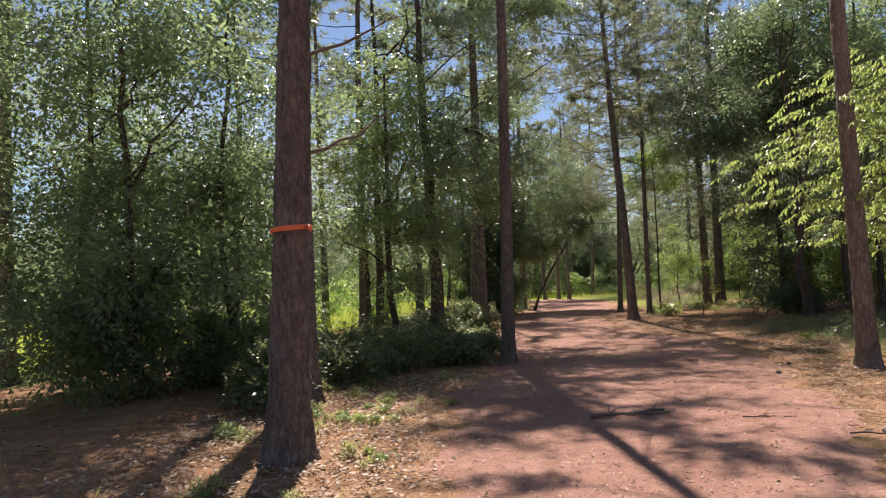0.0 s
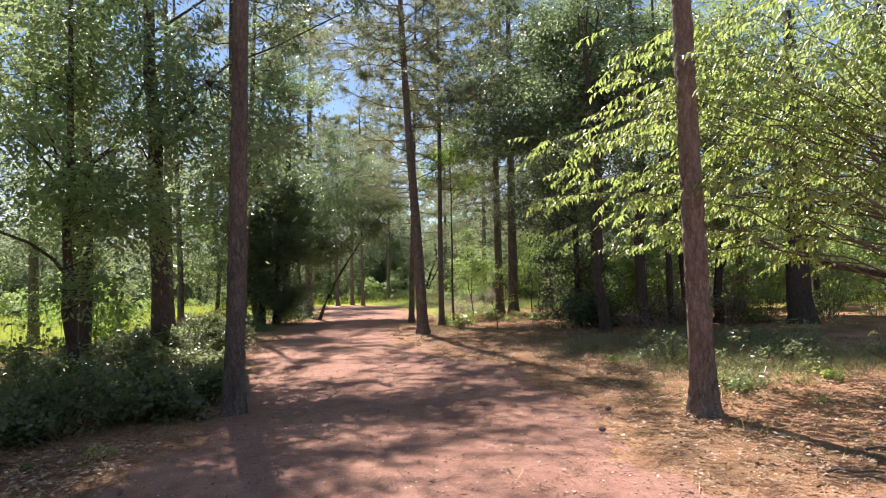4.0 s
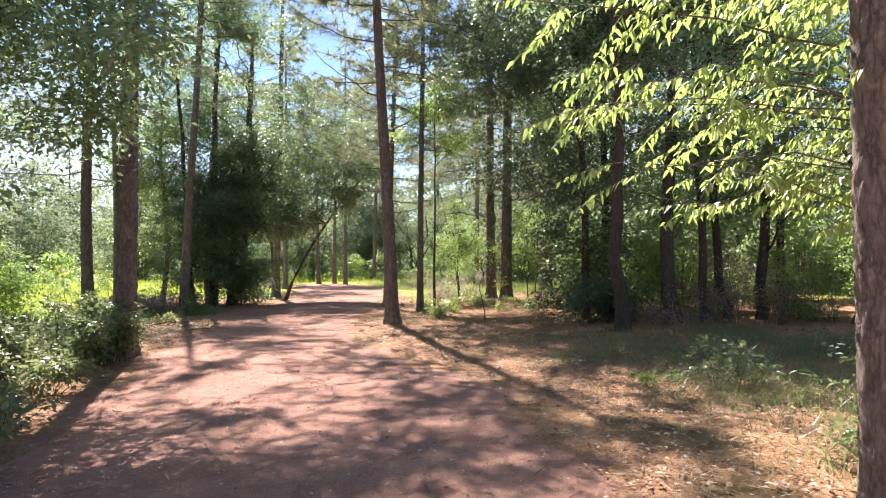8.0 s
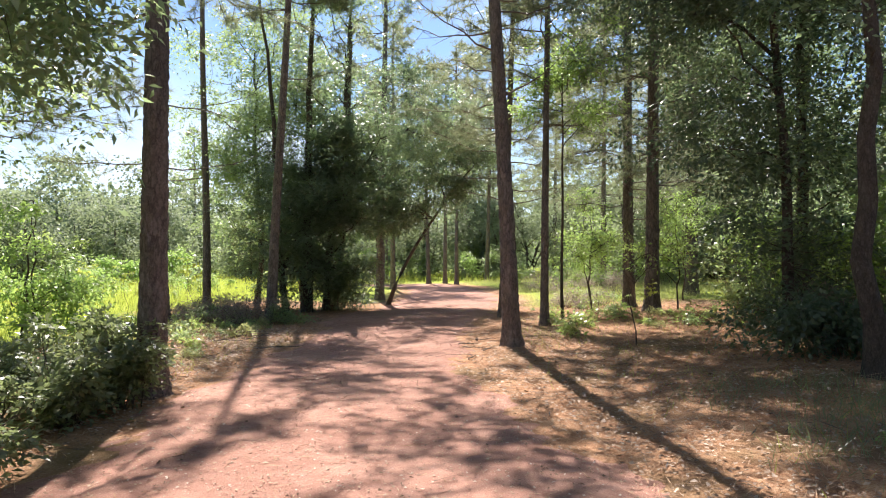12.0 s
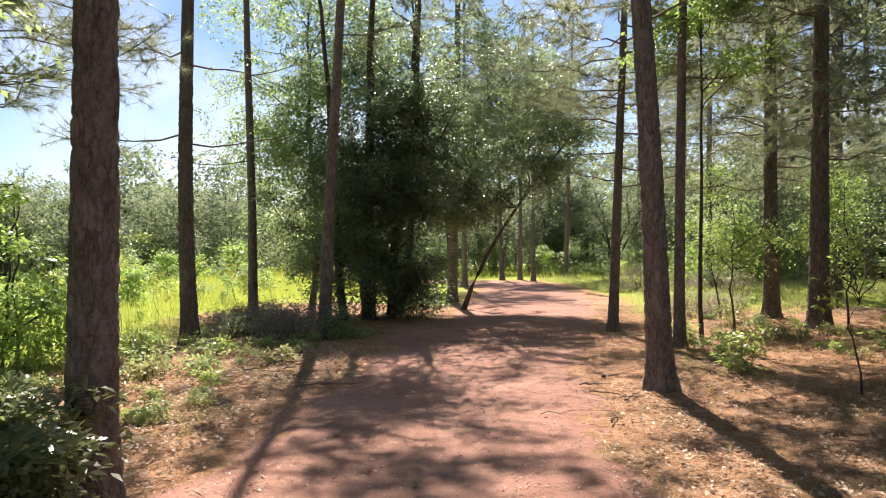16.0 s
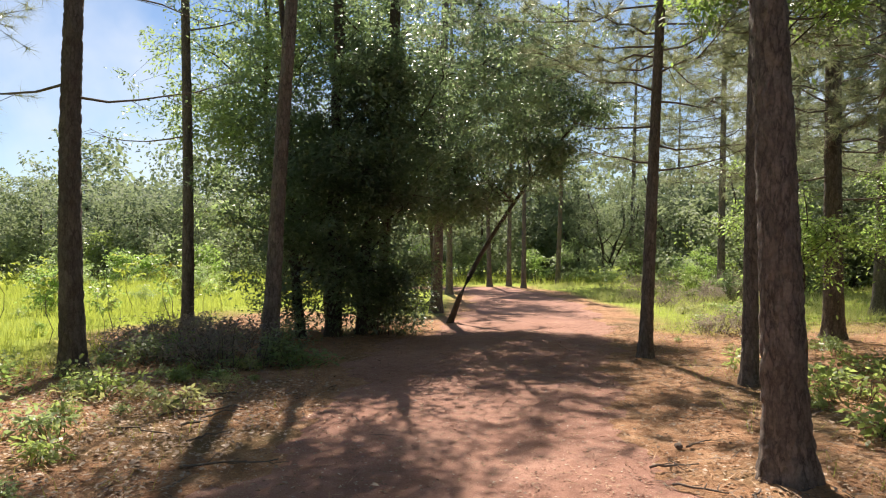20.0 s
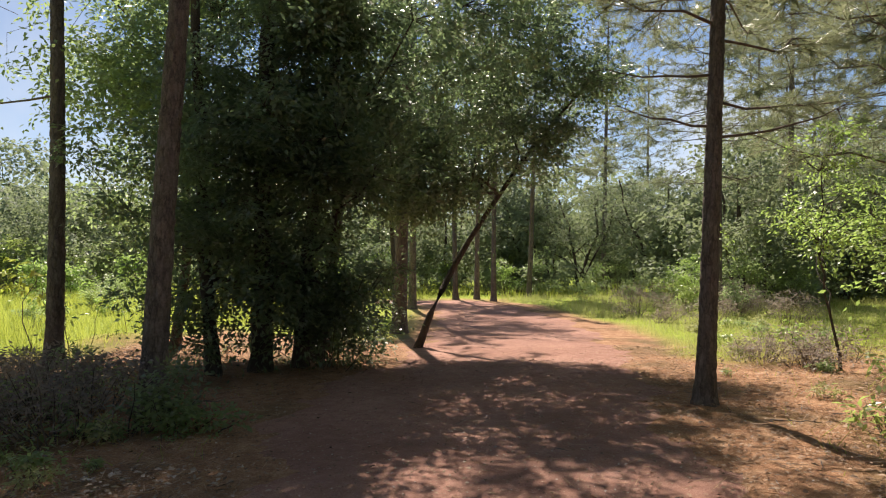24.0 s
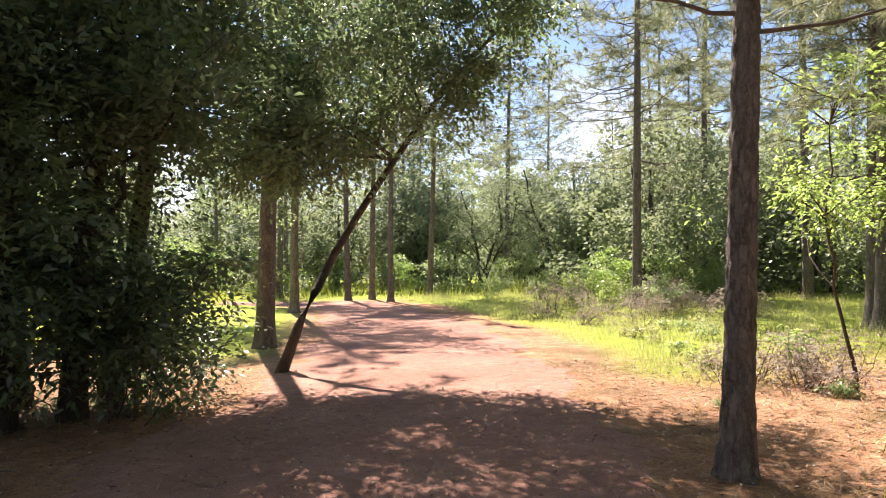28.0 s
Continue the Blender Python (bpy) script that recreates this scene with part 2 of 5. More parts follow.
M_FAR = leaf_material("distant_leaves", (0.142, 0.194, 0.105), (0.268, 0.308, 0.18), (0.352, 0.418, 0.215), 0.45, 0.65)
M_SAPLING = leaf_material("sapling_leaves", (0.114, 0.188, 0.057), (0.228, 0.319, 0.103), (0.55, 0.77, 0.187), 0.53, 0.4)
M_BRIGHT = leaf_material("bright_leaves", (0.09, 0.13, 0.055), (0.245, 0.305, 0.14), (0.62, 0.77, 0.19), 0.52, 0.34, 0.7)
M_EVERGREEN = leaf_material("evergreen_leaves", (0.032, 0.052, 0.032), (0.10, 0.135, 0.085), (0.28, 0.40, 0.17), 0.36, 0.42, 0.65)
M_SHRUB = leaf_material("shrub_leaves", (0.075, 0.10, 0.046), (0.20, 0.228, 0.115), (0.40, 0.48, 0.19), 0.42, 0.36, 0.75)
M_GRASS = leaf_material("grass_blades", (0.19, 0.24, 0.045), (0.38, 0.42, 0.11), (0.66, 0.72, 0.13), 0.52, 0.5)
M_VERGE = leaf_material("verge_blades", (0.24, 0.26, 0.10), (0.50, 0.47, 0.23), (0.60, 0.62, 0.24), 0.46, 0.5)
M_DRY = leaf_material("dry_weeds", (0.16, 0.12, 0.095), (0.36, 0.29, 0.24), (0.42, 0.34, 0.27), 0.35, 0.7)
M_STRAW = plain_material("pine_straw", (0.24, 0.13, 0.07), (0.58, 0.38, 0.24), 0.8, 30.0)
M_DEADLEAF = plain_material("dead_leaves", (0.13, 0.08, 0.05), (0.47, 0.33, 0.23), 0.75, 30.0)
M_PALELEAF = plain_material("pale_dead_leaves", (0.24, 0.16, 0.11), (0.62, 0.47, 0.35), 0.6, 30.0)
M_CHIP = plain_material("pale_chips", (0.34, 0.25, 0.19), (0.64, 0.53, 0.43), 0.6, 30.0)
M_BAND = plain_material("orange_tape", (0.75, 0.16, 0.06), (0.85, 0.22, 0.09), 0.5, 40.0, 0.1)
M_STONE = plain_material("stone", (0.22, 0.17, 0.14), (0.38, 0.30, 0.25), 0.85, 25.0)


# ---- mesh tools ----
class Shape:
    """Collects vertices with quads and triangles, and makes one mesh of them."""

    def __init__(self):
        self.v, self.q, self.t, self.count = [], [], [], 0

    def add(self, v, q=None, t=None):
        if q is not None and len(q):
            self.q.append(np.asarray(q, dtype=np.int32) + self.count)
        if t is not None and len(t):
            self.t.append(np.asarray(t, dtype=np.int32) + self.count)
        self.v.append(np.asarray(v, dtype=np.float32))
        self.count += len(v)

    def mesh(self, name, mat, smooth=False):
        me = bpy.data.meshes.new(name)
        v = np.concatenate(self.v)
        q = np.concatenate(self.q) if self.q else np.zeros((0, 4), np.int32)
        t = np.concatenate(self.t) if self.t else np.zeros((0, 3), np.int32)
        me.vertices.add(len(v))
        me.vertices.foreach_set("co", v.ravel())
        me.loops.add(q.size + t.size)
        me.loops.foreach_set("vertex_index", np.concatenate([q.ravel(), t.ravel()]).astype(np.int32))
        me.polygons.add(len(q) + len(t))
        me.polygons.foreach_set("loop_start", np.concatenate([np.arange(len(q)) * 4, q.size + np.arange(len(t)) * 3]).astype(np.int32))
        if smooth:
            me.polygons.foreach_set("use_smooth", np.ones(len(q) + len(t), dtype=bool))
        me.materials.append(mat)
        me.update(calc_edges=True)
        me.validate()
        return me


def part(name, shape, mat, parent, label="", smooth=False):
    ob = new(name, shape.mesh(name, mat, smooth) if isinstance(shape, Shape) else shape)
    ob.parent = parent
    return tagged(ob, label)


def tube(shape, pts, radii, sides=6, caps=True):
    pts = np.asarray(pts, dtype=float)
    k = len(pts)
    way = np.gradient(pts, axis=0)
    way /= np.linalg.norm(way, axis=1)[:, None] + 1e-9
    ref = np.where(np.abs(way[:, 2:3]) > 0.9, np.array([[1.0, 0, 0]]), np.array([[0, 0, 1.0]]))
    a = np.cross(way, ref)
    a /= np.linalg.norm(a, axis=1)[:, None] + 1e-9
    b = np.cross(way, a)
    ang = np.arange(sides) * 2 * math.pi / sides
    ring = pts[:, None] + np.asarray(radii)[:, None, None] * (np.cos(ang)[None, :, None] * a[:, None] + np.sin(ang)[None, :, None] * b[:, None])
    i, j = np.meshgrid(np.arange(k - 1), np.arange(sides), indexing="ij")
    j2 = (j + 1) % sides
    quads = np.stack([i * sides + j, i * sides + j2, (i + 1) * sides + j2, (i + 1) * sides + j], -1).reshape(-1, 4)
    ends = [[0, s + 1, s] for s in range(1, sides - 1)] + [[(k - 1) * sides, (k - 1) * sides + s, (k - 1) * sides + s + 1] for s in range(1, sides - 1)]
    shape.add(ring.reshape(-1, 3), quads, ends if caps else None)


def unit(a):
    return a / (np.linalg.norm(a, axis=1)[:, None] + 1e-9)


def kites(shape, rng, p, way, length, width, up=None):
    """Leaves: one four-cornered blade each, folded a little, from p along way; up is the way their faces turn."""
    n = len(p)
    way = unit(way)
    face = rng.normal(size=(n, 3)) * 0.75 + np.array([0, 0, 1.0]) if up is None else rng.normal(size=(n, 3)) * 0.38 + up
    side = unit(np.cross(way, unit(face)))
    lift = np.cross(side, way)
    ln = (length * rng.uniform(0.65, 1.25, n))[:, None]
    wd = (width * rng.uniform(0.7, 1.2, n))[:, None]
    v = np.stack([p, p + way * ln * 0.45 + side * wd * 0.5 + lift * wd * 0.12, p + way * ln - lift * ln * 0.1, p + way * ln * 0.45 - side * wd * 0.5 + lift * wd * 0.12], 1)
    shape.add(v.reshape(-1, 3), np.arange(n * 4).reshape(n, 4))


def needles(shape, rng, p, way, length, per, spread=0.55, width=0.006):
    """Tufts of needles: thin triangles that fan out from each p along way."""
    n = len(p)
    pp, ww = np.repeat(p, per, 0), np.repeat(unit(way), per, 0)
    d = unit(ww + spread * rng.normal(size=(n * per, 3)) + np.array([0, 0, -0.12]))
    start = pp - np.repeat(unit(way), per, 0) * rng.uniform(0, 0.12, (n * per, 1))
    s = unit(np.cross(d, rng.normal(size=(n * per, 3)))) * width * 0.5
    tip = start + d * (length * rng.uniform(0.7, 1.2, (n * per, 1)))
    v = np.stack([start - s, start + s, tip], 1)
    shape.add(v.reshape(-1, 3), None, np.arange(n * per * 3).reshape(-1, 3))


def curve_pts(a, b, rng, sag=0.0, wob=0.05, k=5):
    a, b = np.asarray(a, float), np.asarray(b, float)
    u = np.linspace(0, 1, k)[:, None]
    p = a + (b - a) * u
    ln = np.linalg.norm(b - a)
    p[1:-1] += rng.normal(size=(k - 2, 3)) * wob * ln
    p[:, 2] += -sag * ln * 4 * (u * (1 - u))[:, 0]
    return p


# ---- the lie of the land ----
LEFT = [(-6, -1.6), (2, -1.0), (4.5, -0.85), (6, -1.0), (8, -1.3), (10, -1.2), (12, -0.85), (17, -1.2), (20, -1.4), (23, -1.25), (26, -1.05), (28.5, -1.4), (31, -1.5), (34, -0.5), (40, 0.0), (47, -0.1), (52, -0.6), (56, -3.0)]
RIGHT = [(-6, 2.4), (3, 2.4), (6, 2.9), (9, 3.5), (12, 3.95), (14.5, 4.05), (17, 3.4), (20, 2.5), (23, 2.4), (25, 2.55), (27, 2.7), (31, 3.3), (34, 3.9), (40, 4.4), (44, 4.35), (50, 3.5), (56, 2.2)]


def edge_x(edge, y):
    return np.interp(y, [e[0] for e in edge], [e[1] for e in edge])


def land(x, y):
    """Height of the ground: flat by the path, a low rise to either side, small humps."""
    x, y = np.asarray(x, float), np.asarray(y, float)
    off = np.maximum(edge_x(LEFT, y) - 0.6 - x, x - edge_x(RIGHT, y) - 1.2)
    rise = np.clip(off / 5.0, 0, 1)
    rise = rise * rise * (3 - 2 * rise)
    hump = 0.05 * np.sin(x * 0.9 + 1.3) * np.sin(y * 0.7) + 0.035 * np.sin(x * 2.3 + y * 1.7) * np.sin(y * 1.9 - x)
    near = np.clip((70 - np.abs(y - 20)) / 40, 0, 1) * np.clip((40 - np.abs(x)) / 20, 0, 1)
    return near * (0.14 * rise + hump * (0.25 + 0.75 * rise))


# ---- ground and path ----
def spaced(stops):
    out = []
    for a, b, step in stops:
        out.append(np.arange(a, b, step))
    return np.concatenate(out + [np.array([stops[-1][1]])])


def sheet(xs, ys, height):
    gx, gy = np.meshgrid(xs, ys, indexing="ij")
    v = np.stack([gx, gy, height(gx, gy)], -1).reshape(-1, 3)
    i, j = np.meshgrid(np.arange(len(xs) - 1), np.arange(len(ys) - 1), indexing="ij")
    w = len(ys)
    q = np.stack([i * w + j, (i + 1) * w + j, (i + 1) * w + j + 1, i * w + j + 1], -1).reshape(-1, 4)
    s = Shape()
    s.add(v, q)
    return s, v


def meadow_mask(x, y):
    """1 where the open grassland lies, 0 under the trees by the path."""
    wob = 0.9 * np.sin(y * 0.5 + 1.0) + 0.6 * np.sin(y * 1.3 + x * 0.7) + 0.5 * np.sin(x * 1.9)
    left = np.clip((-5.9 + 0.7 * wob - x) / 1.6, 0, 1) * np.clip((y - 13.5 - wob) / 3, 0, 1)
    left = np.maximum(left, np.clip((-9.5 + wob - x) / 2.0, 0, 1) * np.clip((y - 7 - wob) / 3, 0, 1))
    right = np.clip((x - edge_x(RIGHT, y) - 0.8 - 0.25 * wob) / 1.0, 0, 1) * np.clip((y - 33.9 - 0.5 * wob) / 1.6, 0, 1)
    right = np.maximum(right, 0.8 * np.clip((x - 17 - wob) / 3, 0, 1) * np.clip((y - 24 - wob) / 4, 0, 1))
    far = np.clip((y - 57 - wob) / 4, 0, 1)
    behind = np.clip((edge_x(LEFT, y) - 0.3 - x) / 1.0, 0, 1) * np.clip((y - 36.5 - wob) / 1.5, 0, 1)
    return np.clip(np.maximum.reduce([left, right, far, behind]), 0, 1)


xs = spaced([(-1500, -300, 300), (-300, -60, 40), (-60, -20, 4), (-20, -9, 0.5), (-9, 9, 0.18), (9, 20, 0.5), (20, 60, 4), (60, 300, 40), (300, 1500, 300)])
ys = spaced([(-1500, -100, 350), (-100, -12, 11), (-12, 2, 0.7), (2, 40, 0.18), (40, 62, 0.4), (62, 110, 4), (110, 300, 38), (300, 1500, 300)])


def floor_height(x, y):
    n1 = 0.012 * np.sin(x * 7.1 + 2 * np.sin(y * 3.3)) * np.sin(y * 6.3 + 2 * np.sin(x * 2.9)) + 0.008 * np.sin(x * 15 + y * 11)
    return land(x, y) + np.where(np.abs(x) < 12, n1, 0)


gs, gv = sheet(xs, ys, floor_height)
ground = new("ground", gs.mesh("ground", M_GROUND, True))
tagged(ground, "forest floor of rusty pine straw and sandy soil, running out into green meadow", "ground", kind="structure")
mask = ground.data.attributes.new("meadow", "FLOAT", "POINT")
mask.data.foreach_set("value", meadow_mask(gv[:, 0], gv[:, 1]).astype(np.float32))


def path_strip():
    """The trodden path: a strip that dives under the litter at its ragged edges."""
    s = Shape()
    rows_y = spaced([(-6, 2, 0.4), (2, 40, 0.16), (40, 56.5, 0.3)])
    cols = np.linspace(0, 1, 44)
    y = rows_y[:, None] + np.zeros((1, len(cols)))
    lx, rx = edge_x(LEFT, rows_y), edge_x(RIGHT, rows_y)
    lx = lx - 0.35 + 0.16 * np.sin(rows_y * 1.9) + 0.09 * np.sin(rows_y * 5.3 + 1)
    rx = rx + 0.35 + 0.18 * np.sin(rows_y * 1.6 + 2) + 0.09 * np.sin(rows_y * 4.7)
    x = lx[:, None] + (rx - lx)[:, None] * cols[None, :]
    fromedge = np.minimum(x - lx[:, None], rx[:, None] - x)
    dip = np.clip(fromedge / 0.8, 0, 1)
    z = land(x, y) - 0.035 + 0.06 * dip + 0.006 * np.sin(x * 9 + 3 * np.sin(y * 2)) * np.sin(y * 7)
    n, w = len(rows_y), len(cols)
    i, j = np.meshgrid(np.arange(n - 1), np.arange(w - 1), indexing="ij")
    q = np.stack([i * w + j, i * w + j + 1, (i + 1) * w + j + 1, (i + 1) * w + j], -1).reshape(-1, 4)
    s.add(np.stack([x, y, z], -1).reshape(-1, 3), q)
    return s


path = new("path", path_strip().mesh("path", M_PATH, True))
tagged(path, "trodden path of reddish sandy earth with scattered bark chips", "path", kind="structure")
bend = Shape()
u = np.linspace(0, 1, 30)
mx, my = 0.7 - 16 * u, 53.5 + 6.5 * np.sin(u * 1.6)
for k in range(29):
    a, b = np.array([mx[k], my[k]]), np.array([mx[k + 1], my[k + 1]])
    bend.add([(a[0], a[1] - 1.5, land(a[0], a[1]) + 0.006), (b[0], b[1] - 1.5, land(b[0], b[1]) + 0.006), (b[0], b[1] + 1.6, land(b[0], b[1]) + 0.006), (a[0], a[1] + 1.6, land(a[0], a[1]) + 0.006)], [[0, 1, 2, 3]])
part("path_bend", bend, M_PATH, path)


def thing(name, x, y, label, category, group="", z=None):
    ob = new(name)
    ob.location = (x, y, float(land(x, y)) if z is None else z)
    ob.empty_display_size = 0.3
    return tagged(ob, label, category, group)


# ---- pines ----
def pine_trunk(shape, rng, r, height, lx, ly, near):
    bow = rng.normal(size=2) * 0.018
    zs = np.concatenate([np.arange(-0.15, 5.6, 0.032), np.arange(5.6, height, 0.5), [height]]) if near else np.concatenate([[-0.15, 0.0, 0.12, 0.3, 0.6], np.arange(1.2, height, 1.0), [height]])
    sides = 46 if near else 12
    ang = np.arange(sides) * 2 * math.pi / sides
    flare = 1 + 0.42 * np.exp(-np.maximum(zs, 0) / 0.24) + 0.1 * np.exp(-np.maximum(zs, 0) / 1.4)
    rad = r * flare * (1.04 - 0.72 * np.clip(zs / height, 0, 1) ** 1.1)
    cx = lx * zs + bow[0] * np.sin(zs / height * 9)
    cy = ly * zs + bow[1] * np.sin(zs / height * 8)
    rr = np.repeat(rad[:, None], sides, 1)
    lobes = 1 + 0.10 * np.exp(-np.maximum(zs, 0) / 0.3)[:, None] * np.sin(ang * 5 + rng.uniform(0, 6))[None, :]
    rr = rr * lobes
    if near:
        off = rng.uniform(0, 50)
        depth = min(1.0, r / 0.17)
        for a in range(len(zs)):
            if zs[a] > 5.7:
                continue
            for b in range(sides):
                px, py, pz = math.cos(ang[b]) * r / 0.07 + off, math.sin(ang[b]) * r / 0.07, zs[a] / 0.18
                w = noise.noise((px * 0.8, py * 0.8, pz * 0.8)) * 0.6
                d = noise.voronoi((px + w, py - w, pz + w))[0]
                rr[a, b] += depth * (min(d[1] - d[0], 0.36) * 0.052 - 0.014 + 0.008 * noise.noise((px * 2.4, py * 2.4, pz * 1.6)))
    v = np.stack([cx[:, None] + rr * np.cos(ang), cy[:, None] + rr * np.sin(ang), np.repeat(zs[:, None], sides, 1)], -1).reshape(-1, 3)
    i, j = np.meshgrid(np.arange(len(zs) - 1), np.arange(sides), indexing="ij")
    j2 = (j + 1) % sides
    shape.add(v, np.stack([i * sides + j, i * sides + j2, (i + 1) * sides + j2, (i + 1) * sides + j], -1).reshape(-1, 4))
    return lambda z: np.array([np.interp(z, zs, cx), np.interp(z, zs, cy), z]), lambda z: np.interp(z, zs, rad)


def pine_branch(wood, green, rng, root, az, length, rise, leafy, tuft_width=0.010, per=13, tufts=9, thick=0.022, k=6, sides=5, wob=0.035):
    """One limb with side twigs; green takes its needle tufts where it is alive."""
    out = np.array([math.cos(az), math.sin(az), 0.0])
    tip = np.asarray(root) + out * length + np.array([0, 0, rise * length])
    pts = curve_pts(root, tip, rng, -0.05 if rise < 0 else 0.06, wob, k)
    tube(wood, pts, np.linspace(thick, thick * 0.25, k), sides, False)
    ends, ways = [], []
    for _ in range(tufts):
        f = rng.uniform(0.25, 1.0) * (k - 1)
        i = min(int(f), k - 2)
        at = pts[i] + (pts[i + 1] - pts[i]) * (f - i)
        turn = rng.normal() * 0.9
        way = np.array([math.cos(az + turn), math.sin(az + turn), rng.normal() * 0.35 + 0.1])
        ln = length * rng.uniform(0.12, 0.3)
        end = at + way * ln
        if k > 4:
            tube(wood, np.stack([at, end]), [thick * 0.3, thick * 0.12], 3, False)
        ends.append(end), ways.append(way)
        ends.append(at + way * ln * 0.6), ways.append(way)
    ends.append(pts[-1]), ways.append(out)
    if leafy:
        needles(green, rng, np.array(ends), np.array(ways), 0.24 if tuft_width < 0.02 else 0.3, per, 0.8 if tuft_width < 0.02 else 1.5, tuft_width)


def pine(x, y, dia, height, lean=(0.0, 0.0), crown=7.0, low=(), seed=0, near=False, spread=3.3, label="tall slash pine with plated reddish-brown bark", group="pines by the path", density=1.0, far=False, bark=None):
    rng = np.random.default_rng(seed + 11)
    root = thing("pine_tree", x, y, label, "pine tree", group)
    s = Shape()
    axis, radius = pine_trunk(s, rng, dia / 2, height, lean[0], lean[1], near)
    part("trunk", s, bark or M_PINE_BARK, root, smooth=True)
    for z, deg, length, rise, leafy in low:
        wood, green = Shape(), Shape()
        az = radians(deg)
        pine_branch(wood, green, rng, axis(z) + np.array([math.cos(az), math.sin(az), 0]) * radius(z) * 0.7, az, length, rise, leafy, 0.007, 28, 20 if leafy else 6, wob=0.028 if leafy else 0.014)
        b = part("branch", wood, M_TWIG, root, "" if leafy else "bare dead branch")
        if leafy:
            part("needles", green, M_NEEDLE, b)
    wood, green = Shape(), Shape()
    z = crown
    while z < height - 0.2:
        f = (z - crown) / (height - crown)
        ln = spread * (0.55 + 0.75 * f) * (1.15 - f) + 0.3
        for k in range(rng.integers(3, 6)):
            if rng.random() > density:
                continue
            az = rng.uniform(0, 2 * math.pi)
            pine_branch(wood, green, rng, axis(z + rng.uniform(-0.2, 0.2)), az, ln * rng.uniform(0.45, 1.3), -0.05 + 0.5 * f + rng.normal() * 0.22, True, *((0.025, 15, 7, 0.022, 4, 3) if far else (0.027, 14, 12)))
        z += rng.uniform(0.45, 0.75)
    needles(green, rng, np.repeat(axis(height)[None], 12, 0) + rng.normal(size=(12, 3)) * 0.2, rng.normal(size=(12, 3)) * 0.4 + np.array([0, 0, 1]), 0.3, 12, 0.5, 0.012)
    tagged(part("crown_wood", wood, M_TWIG, root), kind="stuff")
    part("crown", green, M_NEEDLE, root)
    return root


# ---- broad-leaved trees, shrubs and herbs ----
def sample_blobs(rng, blobs, n, gap, bunch=5, spray=1.0):
    vol = np.array([(b[3] * b[4] * b[5]) ** 0.5 for b in blobs])
    out = []
    off = rng.uniform(0, 40)
    while len(out) < n:
        b = blobs[rng.choice(len(blobs), p=vol / vol.sum())]
        d = rng.normal(size=3)
        d = d / np.linalg.norm(d) * rng.uniform(0.08, 1.0) ** 0.45
        p = np.array(b[:3]) + d * np.array(b[3:6])
        p = p + 0.75 * np.array(noise.noise_vector((p[0] * 0.45 + off, p[1] * 0.45, p[2] * 0.45))) * min(1.0, b[3])
        if noise.noise((p[0] * 0.75 + off, p[1] * 0.75, p[2] * 0.9)) < gap:
            continue
        if bunch > 4 and noise.noise((p[0] * 1.9, p[1] * 1.9 + off, p[2] * 2.3)) < -0.08:
            continue
        wide = 0.16 * (b[3] + b[4]) * spray
        for q in p + rng.normal(size=(bunch, 3)) * np.array([wide, wide, wide * 0.45]):
            if q[2] > 0.12:
                out.append(q)
    return np.array(out[:n])


def foliage(green, rng, centres, per, size, length, width, droop=0.35):
    """Leaves in flat tilted sprays, one to a centre, hanging a little at the rim."""
    n = len(centres)
    up = unit(rng.normal(size=(n, 3)) * 0.48 + np.array([0, 0, 1.0]))
    a = unit(np.cross(up, rng.normal(size=(n, 3))))
    b = np.cross(up, a)
    u = np.repeat(size * rng.uniform(0.32, 0.62, n), per)[:, None] * rng.normal(size=(n * per, 2))
    flat = np.repeat(a, per, 0) * u[:, :1] + np.repeat(b, per, 0) * u[:, 1:]
    up = np.repeat(up, per, 0)
    p = np.repeat(centres, per, 0) + flat + up * rng.normal(size=(n * per, 1)) * size * 0.15
    p[:, 2] -= (u ** 2).sum(1) * 0.4 / size
    way = unit(flat) * 0.9 + rng.normal(size=p.shape) * np.array([0.55, 0.55, 0.3]) + np.array([0, 0, -droop * 0.8])
    kites(green, rng, p, way, length, width, up)


